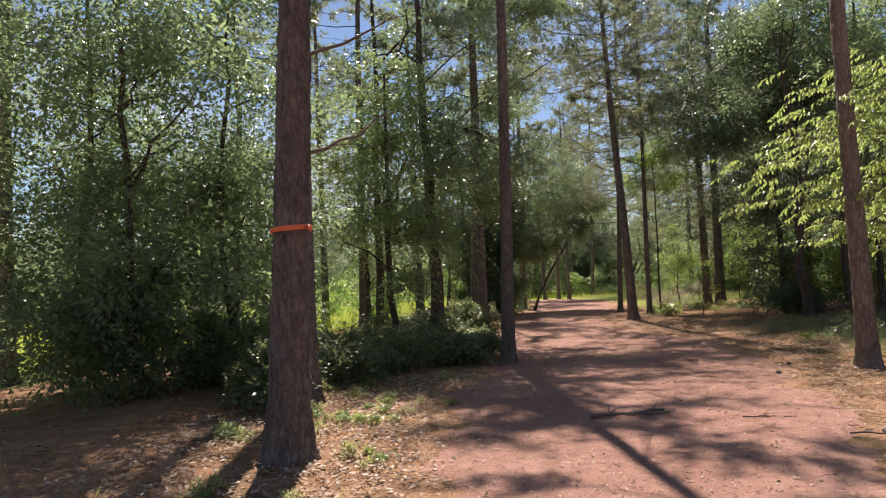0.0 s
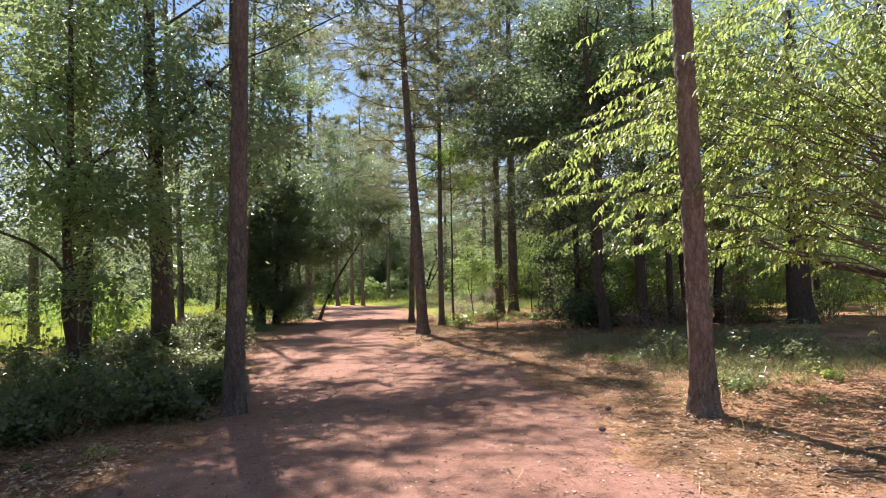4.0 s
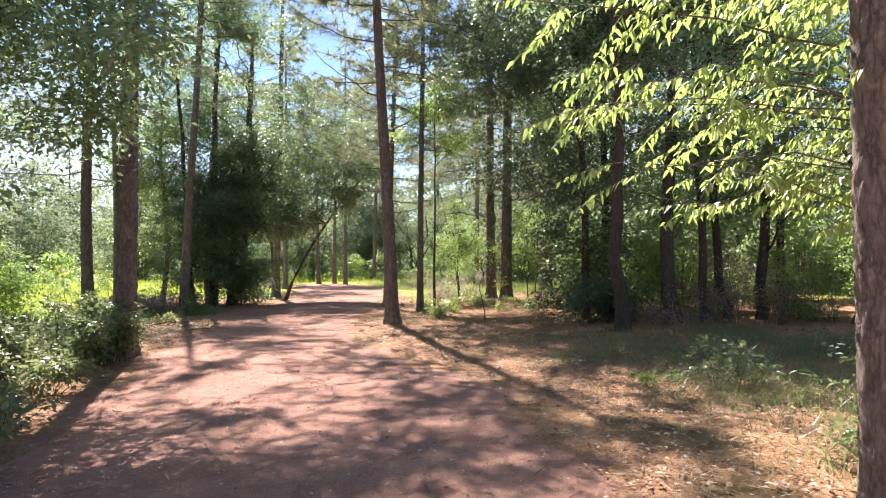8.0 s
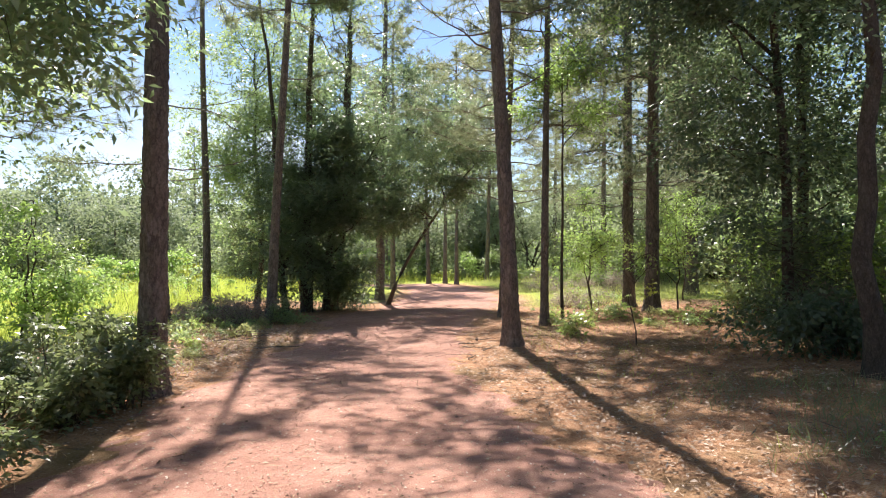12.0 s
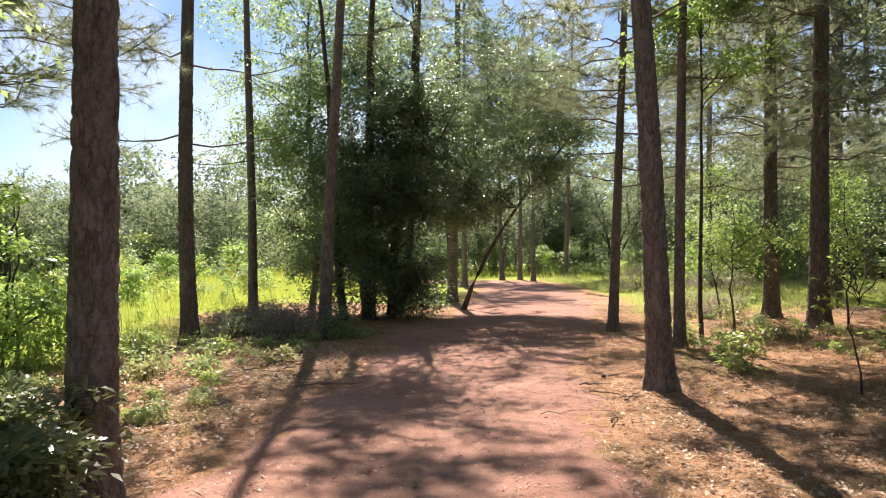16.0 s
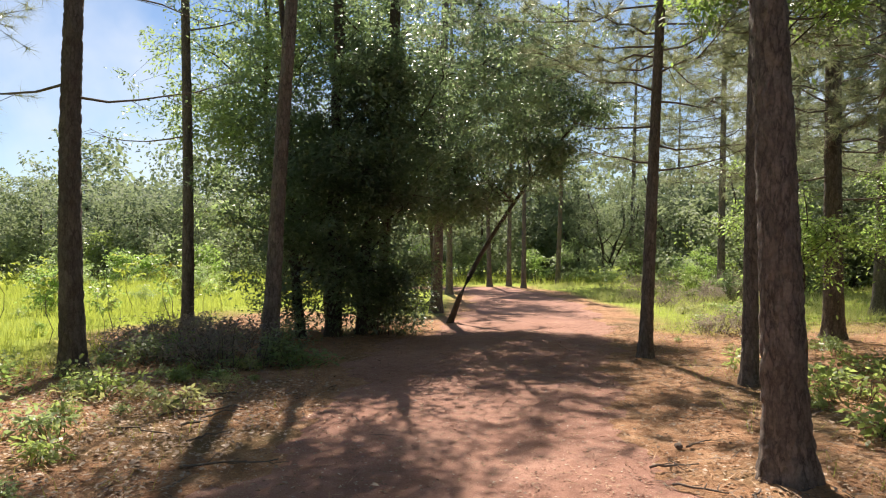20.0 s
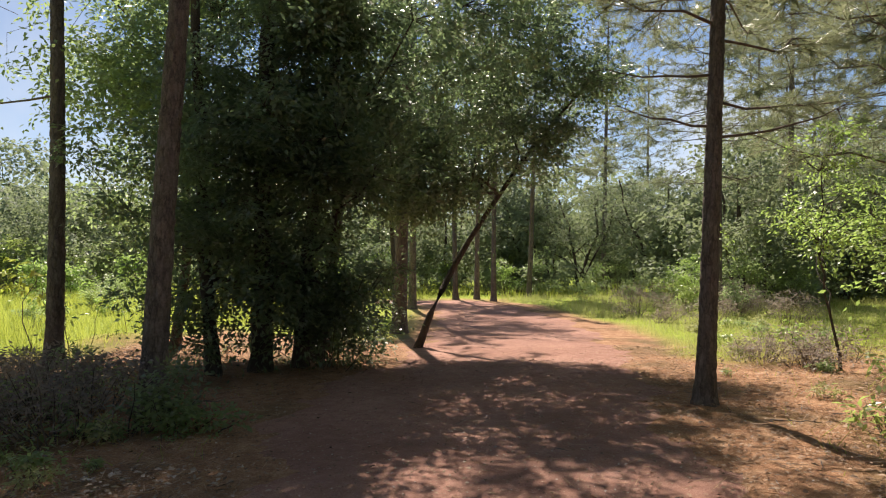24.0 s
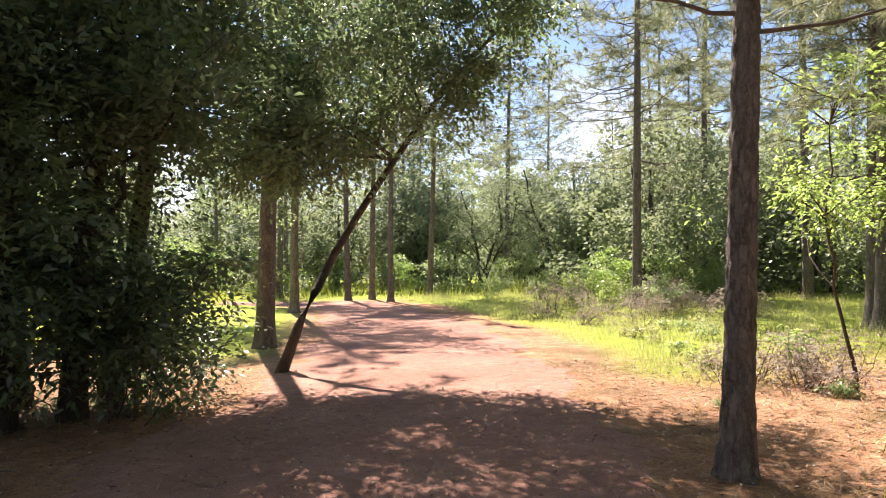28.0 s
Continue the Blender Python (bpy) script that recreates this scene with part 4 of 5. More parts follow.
for k, (bx, by, r, lx) in enumerate(((9.3, 20.6, 0.17, 0.0), (10.3, 21.0, 0.10, -0.03), (11.3, 21.6, 0.11, 0.02), (11.9, 21.2, 0.13, 0.10), (9.6, 24.5, 0.12, 0.0), (14.5, 24.0, 0.13, 0.02), (17.0, 20.0, 0.15, 0.0))):
    broadleaf("oak_tree", bx, by, "dark understorey oak among dry brush", "oak tree", 11.0 + 0.4 * k,
              ((0, 0, 8.0, 2.2, 2.0, 3.0), (0.2, -0.3, 3.6, 1.6, 1.4, 1.4)), 110, 60, (0.115, 0.055), M_MID if k % 3 == 0 else M_YOUNG, ((0, 0, r, lx, 0.0),), 40 + k, 0.55, -0.05, "understorey oaks", every=2)
# the slender tree whose fresh leaves show high up beside a thin pine
broadleaf("young_tree", 5.15, 28.3, "slender young tree with fresh bright leaves high up", "tree", 8.2, ((0.2, -0.2, 6.4, 1.1, 1.0, 0.9), (0.7, -0.5, 7.3, 0.9, 0.9, 0.7), (-0.3, 0.0, 5.6, 0.7, 0.7, 0.5)), 110, 46, (0.11, 0.052), M_SAPLING, ((0, 0, 0.045, 0.01, 0.0),), 260, 0.42, 0.0, every=2, sway=0.015)
# tall leafy trees that close the wood behind it
for k, (bx, by, h) in enumerate(((12.6, 24.2, 11.5), (16.2, 22.4, 12.0), (10.4, 26.6, 10.5))):
    broadleaf("oak_tree", bx, by, "tall leafy oak closing the wood behind the understorey", "oak tree", h,
              ((0, 0, h * 0.76, 3.2, 2.5, h * 0.24), (-0.8, -0.6, h * 0.5, 2.2, 1.8, h * 0.12), (0.6, 0.4, h * 0.3, 1.8, 1.6, h * 0.1)), 330, 58, (0.13, 0.062), M_MID if k else M_OAK, ((0, 0, 0.12, 0.01, 0.0),), 270 + k, 0.6, 0.02, "understorey oaks", every=3)
# the bright-leaved tree round the second pine
bright_tree = spray_tree("bright_tree", 8.5, 10.4, "spreading tree with fresh light-green drooping leaves in tiers", "tree", (-1.6, 0.95), (3.5, 1.8), 5.4, 2.2, 88, 50, M_BRIGHT,
           ((0, 0, 0.15, -0.03, 0.0), (0.3, 0.3, 0.09, 0.05, 0.02)), 4.6, extra=((-4.8, 1.9, 2.65), (-5.2, 1.9, 3.5), (-4.6, 2.2, 3.1), (-4.4, 1.6, 3.6), (-4.3, 2.1, 2.25), (-4.5, 1.5, 2.6), (-4.4, 1.6, 2.1), (-4.2, 1.7, 2.8), (-4.0, 2.2, 2.3), (-3.7, 2.5, 2.0), (-3.4, 2.0, 2.7), (-3.9, 2.8, 2.7), (-3.2, 2.9, 2.2), (-3.0, 2.3, 3.0)))
s = Shape()
tube(s, [(0, 0, 1.0), (-0.3, 0.35, 1.25), (-0.75, 0.85, 1.42), (-1.2, 1.5, 1.6), (-1.5, 2.1, 2.0), (-1.7, 2.5, 2.5)], [0.07, 0.06, 0.052, 0.045, 0.03, 0.015], 9)
part("limb", s, M_DARK_BARK, bright_tree, "bare crooked low limb", smooth=True)
# leafy young trees on the left between path and meadow
LEFT_TREES = ((-6.2, 12.2, 10.0, 2.4, 0), (-2.69, 16.6, 11.5, 2.6, 0), (-5.4, 19.5, 9.5, 2.0, 1), (-10.0, 14.0, 10.0, 2.5, 0), (-3.2, 14.0, 7.5, 1.2, 1), (-9.4, 21.0, 8.0, 1.8, 1), (-11.5, 18.0, 9.0, 2.2, 1))
for k, (bx, by, h, r, kind) in enumerate(LEFT_TREES):
    broadleaf("young_tree", bx, by, "leafy young tree with thin dark stems" if kind else "dark young oak with small glossy leaves", "tree", h,
              ((0, 0, h * 0.62, r, r * 0.9, h * 0.36), (0.3, -0.4, h * 0.34, r * 0.75, r * 0.75, h * 0.17)), 130 if k == 1 else (190, 170)[kind], 66, (0.108, 0.052), M_YOUNG if kind else M_MID,
              ((0, 0, 0.19 if k == 1 else 0.085, 0.01 * (k % 3 - 1), 0.0),), 60 + k, 0.5, 0.02, "young trees by the meadow", every=2)
# blobs above 8 m are added out of view to cast dapples on the path
broadleaf("oak_tree", -4.7, 18.6, "tall oak overhanging the path, its high branches added to shade it", "oak tree", 13.0,
          ((4.1, -0.6, 9.6, 2.0, 1.8, 1.3), (2.7, 0.9, 10.2, 1.9, 1.7, 1.2), (5.1, 1.2, 8.2, 1.5, 1.5, 0.8), (5.6, 1.4, 10.2, 1.8, 2.0, 1.2), (3.7, -2.4, 3.9, 1.2, 1.1, 0.9), (3.8, -2.3, 3.3, 0.8, 0.8, 0.5), (2.9, -2.2, 5.3, 1.9, 1.4, 1.1), (2.2, -2.5, 4.3, 1.4, 1.2, 1.0), (3.4, -2.6, 10.6, 1.4, 1.3, 0.9), (4.5, 0.4, 10.3, 1.3, 1.2, 0.8)), 400, 56, (0.125, 0.056), M_MID, ((0, 0, 0.13, 0.03, 0.0),), 58, 0.5, 0.1, every=2)
for k, (bx, by, h, r) in enumerate(((-5.7, 8.6, 8.0, 1.6), (-7.4, 9.4, 9.0, 1.9), (-5.2, 10.6, 7.5, 1.3), (-8.6, 7.4, 8.0, 1.7))):
    broadleaf("young_tree", bx, by, "dark young oak leafy down to the ground", "tree", h,
              ((0, 0, h * 0.55, r, r * 0.9, h * 0.42), (0.1, -0.2, h * 0.2, r * 0.8, r * 0.8, h * 0.18), (0.4, -0.4, h * 0.12, r * 0.7, r * 0.7, h * 0.11)), 320, 74, (0.10, 0.048), M_MID, ((0, 0, 0.07, 0.01, 0.0),), 75 + k, 0.5, -0.03, "young trees by the meadow", every=3)

# ---- shrubs along the left edge ----
SHRUBS = ((-3.6, 11.3, 1.0, 0.75), (-2.7, 11.9, 0.9, 0.7), (-1.9, 12.6, 0.8, 0.7), (-1.3, 13.7, 0.75, 0.85), (-4.6, 12.6, 1.0, 0.55), (-3.2, 13.4, 0.9, 0.6), (-2.1, 14.8, 0.8, 0.75), (-1.9, 16.3, 0.8, 0.75), (-2.7, 17.6, 0.9, 0.75), (-2.2, 18.8, 0.85, 0.9), (-1.8, 18.85, 0.55, 0.85), (-2.1, 18.1, 0.55, 0.8), (-3.4, 19.6, 0.9, 0.45), (-4.4, 17.2, 1.0, 0.4), (-3.9, 15.4, 1.0, 0.45), (-4.9, 10.3, 0.9, 0.9), (-6.0, 10.8, 1.0, 1.0), (-3.1, 7.7, 0.55, 0.75), (-3.9, 8.6, 0.8, 0.8), (-3.5, 10.1, 0.8, 0.6))
for k, (bx, by, r, h) in enumerate(SHRUBS):
    shrub(bx, by, "low dense shrub with small dull-green leaves", ((0, 0, h * 0.42, r * 0.9, r * 0.9, h * 0.42), (0.45 * r, -0.3 * r, h * 0.7, r * 0.45, r * 0.45, h * 0.45), (-0.5 * r, 0.2 * r, h * 0.8, r * 0.4, r * 0.4, h * 0.5), (0.0, -0.6 * r, h * 0.4, r * 0.4, r * 0.35, h * 0.4)), 84, 38, (0.086, 0.046), seed=k, group="shrubs by the path", size=0.2, gap=0.0)
for k, (bx, by, r, h) in enumerate(((-2.9, 28.6, 0.7, 0.6), (-2.2, 28.9, 0.45, 0.5), (-3.6, 29.4, 0.7, 0.6), (-4.4, 28.4, 0.6, 0.45), (-4.2, 31.0, 0.8, 0.7), (-5.2, 29.6, 0.7, 0.5), (-1.9, 34.7, 0.8, 1.0), (-1.7, 33.0, 0.9, 1.3))):
    shrub(bx, by, "untidy low shrub at the foot of the oak", ((0, 0, h * 0.5, r, r, h * 0.5), (0.4 * r, 0.2, h * 0.9, r * 0.4, r * 0.4, h * 0.5)), 34, 22, (0.085, 0.04), (M_SHRUB, M_YOUNG, M_DRY)[k % 3], 30 + k, size=0.22, gap=-0.1, group="shrubs under the oak")
rng = np.random.default_rng(77)
for k in range(18):
    by = rng.uniform(23.6, 30.2)
    bx = -2.5 - 0.1 * (by - 23) - rng.uniform(0.1, 3.2)
    r, h = rng.uniform(0.35, 0.7), rng.uniform(0.2, 0.42)
    shrub(bx, by, "sparse leafy undergrowth between the pine trunks", ((0, 0, h * 0.5, r, r, h * 0.5), (0.2, 0.1, h, r * 0.3, r * 0.3, h * 0.4)), 16, 10, (0.085, 0.042), (M_YOUNG, M_BRIGHT, M_SAPLING, M_VERGE)[k % 4], 200 + k, 0.2, "low_bush", "shrub", "undergrowth between the pines")
for k, (bx, by, r, h) in enumerate(((5.4, 26.6, 0.4, 0.3), (5.6, 27.6, 0.4, 0.35), (6.7, 28.3, 0.5, 0.3), (4.9, 28.5, 0.4, 0.35), (6.6, 30.8, 0.5, 0.5), (4.6, 24.9, 0.35, 0.35), (-6.2, 25.0, 0.5, 0.4), (7.9, 27.0, 0.6, 0.4))):
    shrub(bx, by, "bright green leafy weeds on the pine straw", ((0, 0, h * 0.5, r, r, h * 0.5),), 18, 12, (0.11, 0.05), M_BRIGHT, 50 + k, 0.2, "weed_clump", "weeds", "weeds on the straw")
for k, (bx, by, r, h) in enumerate(((6.6, 14.6, 0.6, 0.25), (6.0, 11.6, 0.4, 0.2), (7.4, 12.8, 0.7, 0.25), (8.4, 14.0, 0.8, 0.3), (7.6, 16.2, 0.7, 0.25), (9.6, 12.4, 0.8, 0.3), (9.4, 16.0, 0.8, 0.3))):
    shrub(bx, by, "low dull-green weeds in the shade", ((0, 0, h * 0.5, r, r, h * 0.5),), 26, 18, (0.085, 0.035), M_SHRUB, 70 + k, 0.2, "weed_clump", "weeds", "weeds in the shade")
for k, (bx, by, h) in enumerate(((5.7, 23.47, 1.9), (6.86, 32.68, 3.8), (6.2, 29.65, 3.3), (9.0, 30.5, 3.6), (10.4, 34.0, 4.0))):
    broadleaf("sapling", bx, by, "thin sapling with a few fresh green leaves", "sapling", h, ((0, 0, h * 0.74, h * 0.24, h * 0.24, h * 0.3),), 10 if k == 0 else 80, 10 if k == 0 else 36, (0.085, 0.038), M_SAPLING, ((0, 0, 0.013 if k == 0 else 0.024, 0.0, 0.0),), 80 + k, 0.35, -0.2, "saplings")

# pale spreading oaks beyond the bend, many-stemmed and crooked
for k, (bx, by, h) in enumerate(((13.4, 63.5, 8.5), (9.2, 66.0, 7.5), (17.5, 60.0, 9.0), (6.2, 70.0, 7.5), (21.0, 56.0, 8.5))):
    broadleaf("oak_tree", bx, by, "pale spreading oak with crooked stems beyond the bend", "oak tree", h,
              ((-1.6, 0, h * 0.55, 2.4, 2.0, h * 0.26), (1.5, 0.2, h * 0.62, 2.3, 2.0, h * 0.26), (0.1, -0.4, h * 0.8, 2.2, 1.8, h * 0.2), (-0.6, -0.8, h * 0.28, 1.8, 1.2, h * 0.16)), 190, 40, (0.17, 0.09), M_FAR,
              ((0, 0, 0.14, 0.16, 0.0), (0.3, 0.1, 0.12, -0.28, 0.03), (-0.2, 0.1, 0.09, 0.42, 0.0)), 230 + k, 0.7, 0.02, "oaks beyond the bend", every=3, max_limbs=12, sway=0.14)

# ---- background woods ----
rng = np.random.default_rng(5)
far_pines = [pine(-30 + 9 * k, 92 + 5 * k, 0.34, 19 + k, (0.01 * k, 0), 8.0 + k, (), 90 + k, group="background pines", label="distant pine in the woods", spread=3.4, density=0.7, far=True) for k in range(3)]
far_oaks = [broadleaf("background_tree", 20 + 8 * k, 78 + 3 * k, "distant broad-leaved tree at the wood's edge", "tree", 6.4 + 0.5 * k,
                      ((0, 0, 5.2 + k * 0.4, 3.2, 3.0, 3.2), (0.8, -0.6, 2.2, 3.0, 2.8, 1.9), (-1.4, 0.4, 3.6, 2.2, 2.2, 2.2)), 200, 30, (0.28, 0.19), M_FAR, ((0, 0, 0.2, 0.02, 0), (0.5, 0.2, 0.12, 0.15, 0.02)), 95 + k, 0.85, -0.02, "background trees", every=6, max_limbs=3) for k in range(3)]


def plant(sources, region, n, low, high):
    x0, x1, y0, y1 = region
    for k in range(n):
        px, py = rng.uniform(x0, x1), rng.uniform(y0, y1)
        f = rng.uniform(low, high)
        m = Matrix.Translation((px, py, float(land(px, py)))) @ pose(0, 0, 0, 0, 0, rng.uniform(0, 360)) @ Matrix.Diagonal((f, f, f * rng.uniform(0.9, 1.1), 1))
        copy_thing(sources[rng.integers(len(sources))], m)


plant(far_pines, (13, 40, 40, 62), 8, 0.8, 1.1)
plant(far_pines, (4, 45, 62, 95), 13, 0.8, 1.1)
plant(far_pines, (-12, 6, 64, 95), 8, 0.75, 1.0)
plant(far_oaks, (17, 45, 27, 45), 14, 0.7, 1.1)
plant(far_oaks, (13, 34, 48, 62), 14, 0.6, 1.0)
plant(far_oaks, (7, 45, 62, 90), 24, 0.8, 1.3)
plant(far_oaks, (-14, 8, 68, 95), 14, 0.8, 1.2)
plant(far_oaks, (-85, -20, 78, 110), 26, 0.9, 1.5)
plant(far_pines, (-80, -22, 90, 118), 4, 0.6, 0.8)
plant(far_oaks, (-42, -13, 62, 78), 12, 0.7, 1.15)
plant(far_oaks, (-60, -38, 15, 75), 14, 0.9, 1.4)
plant(far_oaks, (22, 40, 0, 25), 8, 0.8, 1.2)
plant(far_pines, (-40, 40, -40, -14), 12, 0.9, 1.3)

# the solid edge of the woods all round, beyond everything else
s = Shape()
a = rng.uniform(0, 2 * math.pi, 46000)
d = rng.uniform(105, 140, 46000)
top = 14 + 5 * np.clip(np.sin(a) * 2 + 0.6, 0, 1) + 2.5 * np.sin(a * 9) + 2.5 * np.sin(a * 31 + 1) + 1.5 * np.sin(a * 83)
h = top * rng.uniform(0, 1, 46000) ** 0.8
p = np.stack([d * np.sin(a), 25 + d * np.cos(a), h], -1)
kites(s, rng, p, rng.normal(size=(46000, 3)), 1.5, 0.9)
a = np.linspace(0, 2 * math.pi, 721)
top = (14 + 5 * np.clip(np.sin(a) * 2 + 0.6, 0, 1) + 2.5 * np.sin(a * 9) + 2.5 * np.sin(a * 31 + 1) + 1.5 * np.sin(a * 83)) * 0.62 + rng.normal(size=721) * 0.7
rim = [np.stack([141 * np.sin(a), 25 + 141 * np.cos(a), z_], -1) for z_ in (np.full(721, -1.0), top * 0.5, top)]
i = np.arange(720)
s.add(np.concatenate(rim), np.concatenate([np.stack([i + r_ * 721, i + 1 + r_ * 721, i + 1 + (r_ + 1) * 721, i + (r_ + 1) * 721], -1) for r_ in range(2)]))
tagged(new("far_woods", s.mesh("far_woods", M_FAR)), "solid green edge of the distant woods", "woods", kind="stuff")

# bushes and tall weeds in the meadow
broadleaf("meadow_bush", -6.7, 24.4, "tall bright green bush at the meadow's edge", "bush", 3.4, ((0, 0, 1.7, 1.2, 1.0, 1.2), (-0.5, 0.2, 2.5, 0.8, 0.8, 0.7), (0.3, -0.2, 0.8, 0.9, 0.8, 0.7)), 120, 44, (0.11, 0.055), M_SAPLING, ((0, 0, 0.03, 0.04, 0), (0.2, 0.1, 0.025, -0.1, 0.05)), 190, 0.34, -0.05, every=2)
bushes = [shrub(-12 - 4 * k, 36 + 6 * k, "bright green bush standing in the meadow", ((0, 0, 0.8, 0.9, 0.9, 0.75), (0.2, 0, 1.4, 0.5, 0.5, 0.6)), 60, 26, (0.13, 0.06), (M_SAPLING, M_YOUNG, M_BRIGHT)[k], 110 + k, 0.3, "meadow_bush", "bush", "meadow bushes") for k in range(3)]
plant(bushes, (-26, -8.0, 26, 70), 26, 0.3, 0.85)
plant(bushes, (-24, -7.0, 20, 55), 60, 0.12, 0.4)
plant(bushes, (6.5, 16, 38, 60), 10, 0.4, 0.8)
plant(bushes, (-40, -14, 56, 80), 14, 1.2, 3.0)
def tall_weed(x, y, h, seed, mat):
    """A single thin stem with whorls of drooping leaves towards its top."""
    r = np.random.default_rng(seed)
    root = thing("tall_weed", x, y, "tall thin-stemmed meadow weed topped with bright leaves", "weeds", "tall weeds in the meadow")
    line = curve_pts((0, 0, -0.03), (r.normal() * 0.12, r.normal() * 0.12, h), r, 0.0, 0.02, 6)
    stem, green = Shape(), Shape()
    tube(stem, line, np.linspace(0.009, 0.004, 6), 5)
    part("stem", stem, M_TWIG, root)
    at = []
    for f in r.uniform(0.5, 1.0, 9):
        p0 = line[0] + (line[-1] - line[0]) * f
        a = r.uniform(0, 2 * math.pi)
        at.append(p0 + np.array([math.cos(a), math.sin(a), 0.25]) * np.linspace(0.05, 0.34, 9)[:, None])
    at = np.concatenate(at)
    oval_leaves(green, r, at, at - line[-1] * np.array([1, 1, 0]) + r.normal(size=at.shape) * 0.25 - np.array([0, 0, 1.0]) * at[:, 2:3], 0.12, 0.05)
    part("leaves", green, mat, root)
    return root


tall = [tall_weed(-8.2 - 0.9 * k, 27.5 + 1.3 * k, 1.0 + 0.25 * k, 300 + k, (M_BRIGHT, M_SAPLING, M_GRASS)[k]) for k in range(3)]
plant(tall, (-13, -6.4, 24.5, 38), 34, 0.6, 1.25)
plant(tall, (-11, -7.0, 15, 24), 12, 0.6, 1.1)
plant(tall, (6.0, 9.5, 26.5, 36), 8, 0.35, 0.7)
thickets = [shrub(9 + 2 * k, 24.5 + k, "leafy thicket under the trees", ((0, 0, 0.8, 1.0, 0.9, 0.8), (0.1, 0, 1.7, 0.8, 0.8, 0.8)), 64, 28, (0.12, 0.06), (M_SAPLING, M_YOUNG, M_FAR)[k], 120 + k, 0.3, "thicket", "shrub", "thickets") for k in range(3)]
plant(thickets, (10.6, 17, 22.8, 31), 15, 0.8, 1.5)
plant(thickets, (16, 27, 14, 36), 14, 0.8, 1.6)
plant(thickets, (-14, -8.5, 22, 27), 3, 0.4, 0.8)
plant(thickets, (-12, 20, 61, 70), 20, 0.7, 1.5)
plant(thickets, (9, 18, 47, 58), 9, 0.5, 1.2)
plant(thickets, (11, 19, 15, 21.5), 9, 0.5, 1.0)
weeds = [shrub(-4.2 + 0.9 * k, 23.4 + k, "small sunlit green weed in the litter", ((0, 0, 0.16, 0.26, 0.26, 0.16),), 14, 16, (0.085, 0.035), (M_BRIGHT, M_YOUNG, M_VERGE)[k], 170 + k, 0.14, "weed", "weeds", "small weeds") for k in range(3)]
plant(weeds, (-2.6, -1.1, 4.4, 9.0), 16, 0.25, 0.5)
plant(weeds, (-6.8, -2.4, 20.8, 28.5), 75, 0.35, 0.9)
plant(weeds, (4.6, 9.5, 24.5, 33), 26, 0.3, 0.9)
plant(weeds, (4.9, 9.0, 9.5, 17), 18, 0.3, 0.8)
plant(weeds, (-3.6, -1.5, 6.0, 10.5), 30, 0.2, 0.6)
plant(weeds, (6.0, 9.0, 33, 40), 22, 0.5, 1.1)
for k in range(12):
    bx, by = rng.uniform(6.5, 13), rng.uniform(39, 52)
    shrub(bx, by, "grey-pink dry weeds among the grass", ((0, 0, 0.5, 0.7, 0.6, 0.5),), 40, 20, (0.11, 0.025), M_DRY, 130 + k, 0.25, "dry_weed", "weeds", "dry weeds")
for k, (bx, by) in enumerate(((8.9, 19.9), (9.8, 20.4), (10.8, 20.8), (11.6, 20.4), (8.3, 21.2), (6.6, 33.2), (6.0, 33.9), (7.6, 33.8), (-3.9, 28.9), (-3.3, 28.45), (-4.7, 28.8), (-4.3, 29.6))):
    shrub(bx, by, "tangle of dry brown brush", ((0, 0, (0.5, 0.25)[k > 4], 0.7, 0.6, (0.6, 0.28)[k > 4]),), 60, 14, (0.10, 0.022), M_DRY, 150 + k, 0.25, "dry_brush", "brush", "dry brush")

for k, (bx, by) in enumerate(((11.9, 23.3), (12.8, 23.9), (13.7, 23.5), (10.9, 23.6), (14.3, 24.6))):
    shrub(bx, by, "tall tangle of dry brown brush under the oaks", ((0, 0, 0.7, 0.9, 0.7, 0.7), (0.2, 0.1, 1.5, 0.5, 0.5, 0.5)), 80, 14, (0.12, 0.026), M_DRY, 330 + k, 0.3, "dry_brush", "brush", "dry brush")

# ---- meadow grass, dry weeds, litter ----
rng = np.random.default_rng(8)
tagged(new("meadow_grass", scatter_blades(rng, 90000, (-26, -5, 14, 60), 0.42, 0.016, meadow_mask).mesh("meadow_grass", M_GRASS)), "sunlit bright green meadow grass", "grass", kind="stuff")
tagged(new("verge_grass", scatter_blades(rng, 60000, (3, 20, 30, 60), 0.27, 0.013, meadow_mask).mesh("verge_grass", M_VERGE)), "yellow-green grass along the path's verge", "grass", kind="stuff")
tagged(new("far_grass", scatter_blades(rng, 50000, (-70, 45, 58, 90), 0.5, 0.04, meadow_mask).mesh("far_grass", M_GRASS)), "tall meadow grass far off", "grass", kind="stuff")
tagged(new("sparse_grass", scatter_blades(rng, 24000, (-5, 10, 4, 36), 0.16, 0.008, lambda x, y: 0.45 * ((x < edge_x(LEFT, y) - 0.3) | (x > edge_x(RIGHT, y) + 0.9)), 0.6).mesh("sparse_grass", M_GRASS)), "sparse grass sprouting through the pine straw", "grass", kind="stuff")


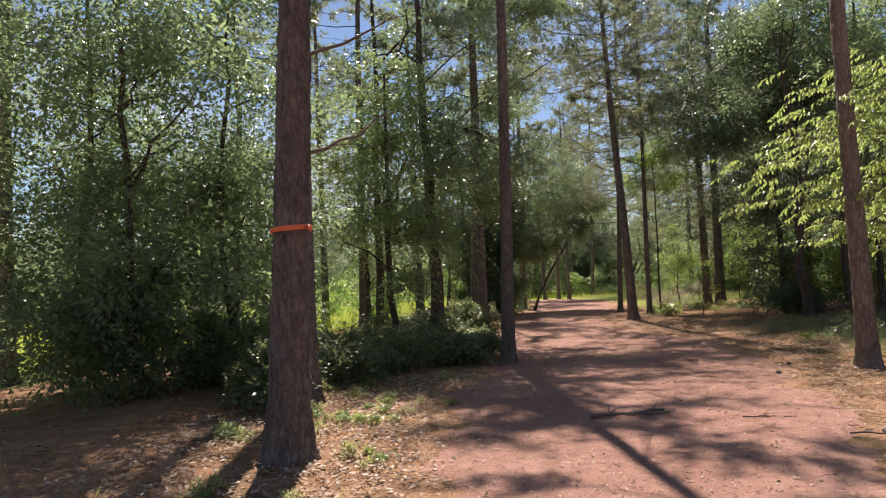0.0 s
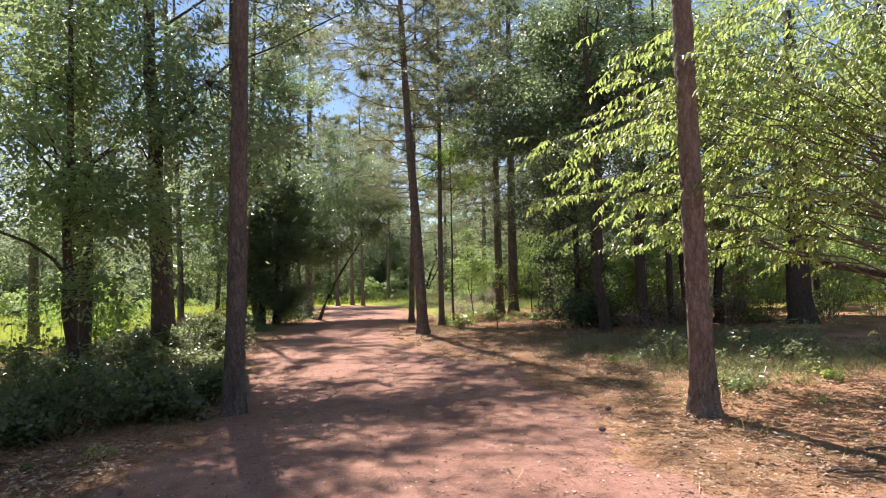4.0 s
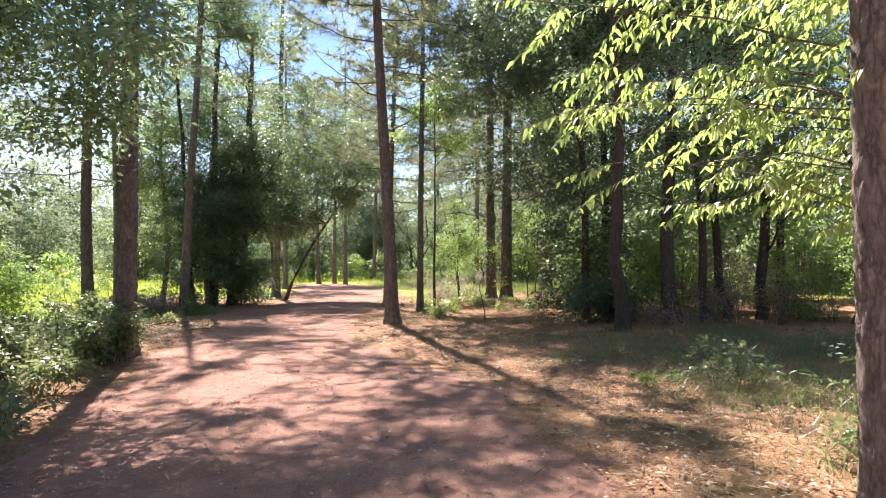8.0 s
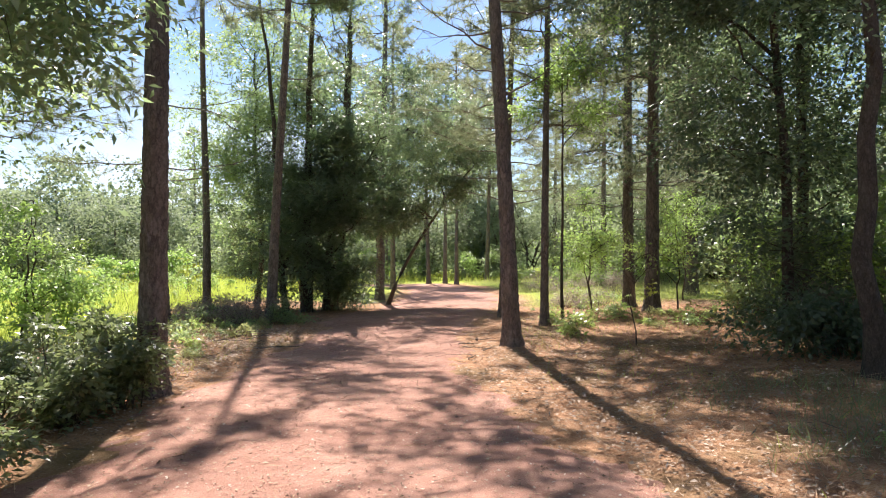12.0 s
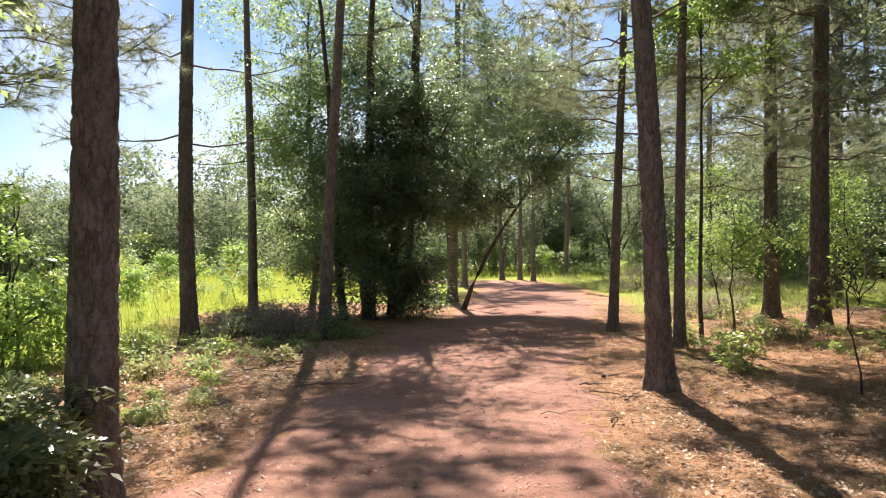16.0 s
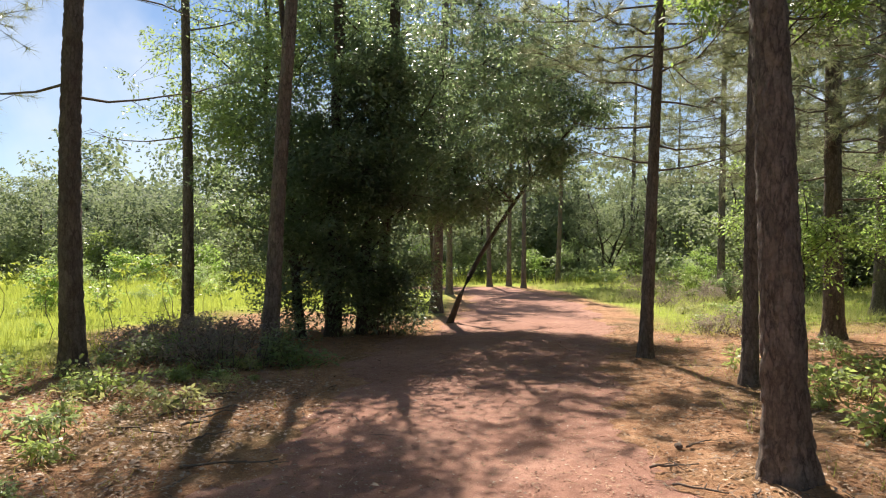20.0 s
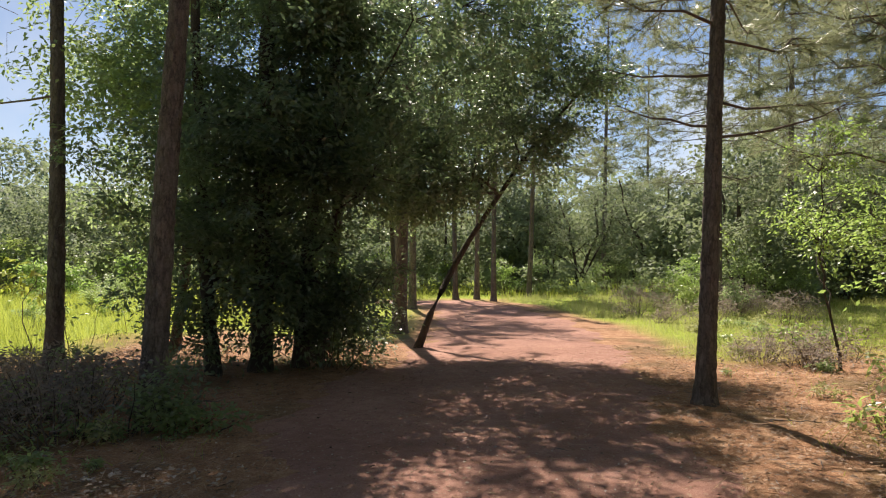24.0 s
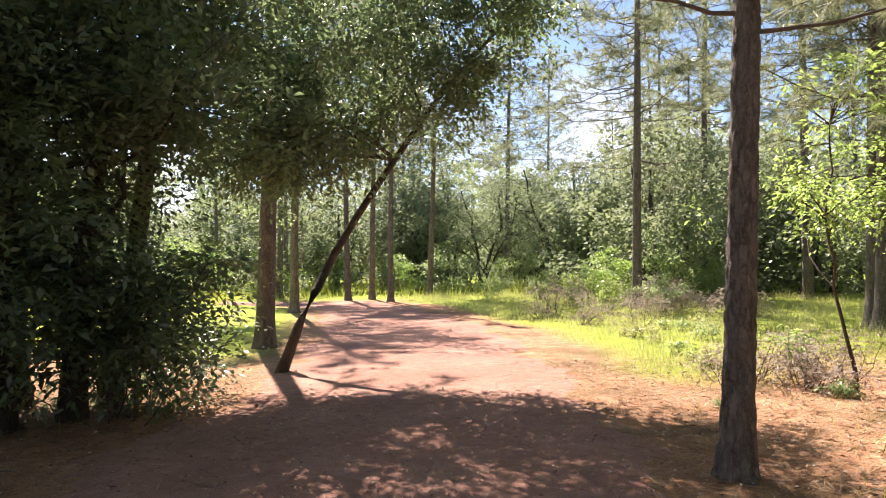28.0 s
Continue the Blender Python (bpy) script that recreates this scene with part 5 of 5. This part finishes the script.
def lie(rng, n, region, length, width, accept, mat, name, label, category):
    x0, x1, y0, y1 = region
    x, y = rng.uniform(x0, x1, n), rng.uniform(y0, y1, n)
    keep = accept(x, y) > rng.random(n)
    x, y = x[keep], y[keep]
    n = len(x)
    a = rng.uniform(0, 2 * math.pi, n)
    p = np.stack([x, y, np.maximum(floor_height(x, y), land(x, y) + 0.026) + 0.006], -1)
    way = np.stack([np.cos(a), np.sin(a), rng.normal(size=n) * 0.12], -1)
    s = Shape()
    side = np.stack([-np.sin(a), np.cos(a), rng.normal(size=n) * 0.3], -1)
    ln, wd = (length * rng.uniform(0.5, 1.3, n))[:, None], (width * rng.uniform(0.6, 1.2, n))[:, None]
    lift = np.array([0, 0, 1.0]) * wd * 0.2
    v = np.stack([p, p + way * ln * 0.5 + side * wd * 0.5 + lift, p + way * ln, p + way * ln * 0.5 - side * wd * 0.5 + lift], 1)
    s.add(v.reshape(-1, 3), np.arange(n * 4).reshape(n, 4))
    tagged(new(name, s.mesh(name, mat)), label, category, kind="stuff")


def off_path(x, y):
    return np.clip(np.maximum(edge_x(LEFT, y) + 0.25 - x, x - edge_x(RIGHT, y) + 0.35) / 0.7, 0.03, 1)


lie(rng, 70000, (-6, 10, 2, 36), 0.2, 0.008, off_path, M_STRAW, "pine_straw", "fallen rusty pine needles beside the path", "pine straw")
lie(rng, 14000, (-2.5, 4.5, 2, 36), 0.15, 0.007, lambda x, y: 0.55 + 0 * x, M_STRAW, "loose_needles", "loose pine needles strewn over the path", "pine straw")
lie(rng, 46000, (-6, 11, 2, 36), 0.06, 0.03, off_path, M_DEADLEAF, "dead_leaves", "dry brown fallen leaves on the ground", "dead leaves")
lie(rng, 8000, (-4.6, 0.3, 17.5, 27.5), 0.06, 0.034, off_path, M_PALELEAF, "pale_leaf_litter", "pale curled dead leaves drifted beside the path", "dead leaves")
lie(rng, 5000, (2.2, 8, 8, 24), 0.06, 0.034, off_path, M_PALELEAF, "pale_leaf_litter", "pale curled dead leaves drifted beside the path", "dead leaves")
lie(rng, 34000, (-2.5, 5, 2, 34), 0.034, 0.017, lambda x, y: 1.0 - 0.6 * off_path(x, y), M_DEADLEAF, "bark_chips", "small bark chips strewn over the path", "bark chips")
lie(rng, 9000, (-2.5, 4.8, 2, 34), 0.032, 0.02, lambda x, y: 0.6 + 0 * x, M_CHIP, "pale_chips", "pale scraps of leaf and bark scattered over the path", "leaf scraps")
lie(rng, 2600, (-5, 8, 2, 36), 0.30, 0.012, lambda x, y: 0.15 + 0.85 * off_path(x, y), M_TWIG, "fallen_twigs", "small dry twigs strewn through the litter", "twigs")
tagged(new("shade_grass", scatter_blades(rng, 26000, (4.6, 10, 11.5, 19.5), 0.2, 0.009, lambda x, y: 0.7 * np.clip((x - 4.6) / 1.5, 0, 1), 0.6).mesh("shade_grass", M_SHRUB)), "thin dull grass in the shade", "grass", kind="stuff")

lie(np.random.default_rng(21), 4200, (-4.0, -0.6, 4.5, 11), 0.06, 0.034, off_path, M_PALELEAF, "pale_leaf_litter", "pale curled dead leaves drifted beside the path", "dead leaves")

# ---- sticks and stones on the path ----
def stick(x, y, deg, length, thick, seed, label):
    """A fallen stick with a few broken side twigs, lying on the ground."""
    rng = np.random.default_rng(seed)
    root = thing("fallen_stick", x, y, label, "stick", "fallen sticks", float(land(x, y)) + 0.026 + thick)
    root.rotation_euler = (0, 0, radians(deg))
    s = Shape()
    line = curve_pts((0, 0, 0), (length, 0, 0.01), rng, 0.0, 0.035, 8)
    line[:, 2] = np.abs(line[:, 2]) * 0.6
    tube(s, line, np.linspace(thick, thick * 0.45, 8) * rng.uniform(0.85, 1.15, 8), 7)
    part("stem", s, M_TWIG, root, smooth=True)
    for k in range(4):
        f = line[rng.integers(1, 7)]
        w = np.array([rng.uniform(-0.2, 0.9), rng.choice([-1, 1]) * rng.uniform(0.4, 1), rng.uniform(0.0, 0.35)]) * length * 0.28
        s = Shape()
        tube(s, curve_pts(f, f + w, rng, 0, 0.05, 4), np.linspace(thick * 0.5, thick * 0.2, 4), 5)
        part("twig", s, M_TWIG, root)
    return root


stick(0.5, 7.15, 8, 0.85, 0.023, 1, "forked grey stick lying across the path")
stick(1.3, 7.45, 200, 0.5, 0.019, 2, "short broken stick lying on the path")
stick(2.0, 7.0, -8, 0.5, 0.008, 3, "thin twig lying on the path")
stick(1.7, 22.3, 12, 0.8, 0.004, 4, "thin bent twig lying on the path")
stick(2.75, 23.0, 60, 0.5, 0.014, 5, "curled dead stick beside the pine")
stick(2.45, 22.0, 70, 0.4, 0.012, 6, "curled dead stick beside the pine")
stick(-1.6, 23.6, 20, 0.8, 0.012, 7, "dead stick in the litter")
stick(-2.2, 24.8, 70, 0.7, 0.014, 8, "dead stick in the litter")
stick(5.2, 8.6, -30, 0.9, 0.012, 9, "dead stick in the litter")
stick(5.9, 9.2, 20, 0.8, 0.012, 10, "dead stick in the litter")
stick(4.4, 8.1, -20, 0.7, 0.010, 11, "dead stick in the litter")

stick(-2.65, 25.18, 25, 0.9, 0.013, 30, "dead stick in the litter")
stick(-2.86, 25.83, 40, 0.8, 0.016, 31, "dead stick in the litter")
stick(-2.81, 24.61, -15, 0.7, 0.011, 32, "dead stick in the litter")
stick(-1.89, 24.3, 60, 0.5, 0.01, 33, "dead stick in the litter")
stick(2.3, 23.91, 15, 0.45, 0.013, 34, "short dead stick beside the pine")
stick(2.38, 23.52, -25, 0.4, 0.012, 35, "short dead stick beside the pine")
stick(2.77, 24.5, 40, 0.4, 0.01, 36, "short dead stick beside the pine")
stick(2.66, 6.2, -12, 0.6, 0.01, 37, "thin dead stick on the sandy ground")
stick(3.65, 6.35, 5, 0.7, 0.014, 38, "dead stick in the litter")
stick(4.02, 29.2, -20, 0.5, 0.01, 39, "dead stick in the litter")


def cone(x, y, r, seed, label, mat, name, category):
    """A small lump: knobbly pebble or pine cone."""
    rng = np.random.default_rng(seed)
    bm = bmesh.new()
    bmesh.ops.create_icosphere(bm, subdivisions=3, radius=r)
    for v in bm.verts:
        n_ = noise.noise(v.co * (2.2 / r) + Vector((seed, 0, 0)))
        v.co *= 1 + 0.22 * n_
        v.co.x *= 1.35
        v.co.z *= 0.75
    me = bpy.data.meshes.new(name)
    bm.to_mesh(me)
    bm.free()
    me.materials.append(mat)
    ob = new(name, me)
    ob.location, ob.rotation_euler = (x, y, float(land(x, y)) + 0.026 + r * 0.55), (0, 0, rng.uniform(0, 6))
    return tagged(ob, label, category)


cone(3.0, 6.2, 0.055, 1, "rounded brown stone lying on the path", M_STONE, "stone", "stone")
cone(3.4, 10.0, 0.035, 2, "small pine cone on the sandy ground", M_TWIG, "pine_cone", "pine cone")
cone(3.9, 11.0, 0.035, 3, "small pine cone on the sandy ground", M_TWIG, "pine_cone", "pine cone")
cone(-1.5, 8.6, 0.035, 4, "small pine cone on the sandy ground", M_TWIG, "pine_cone", "pine cone")
cone(2.7, 24.5, 0.035, 5, "small pine cone on the sandy ground", M_TWIG, "pine_cone", "pine cone")
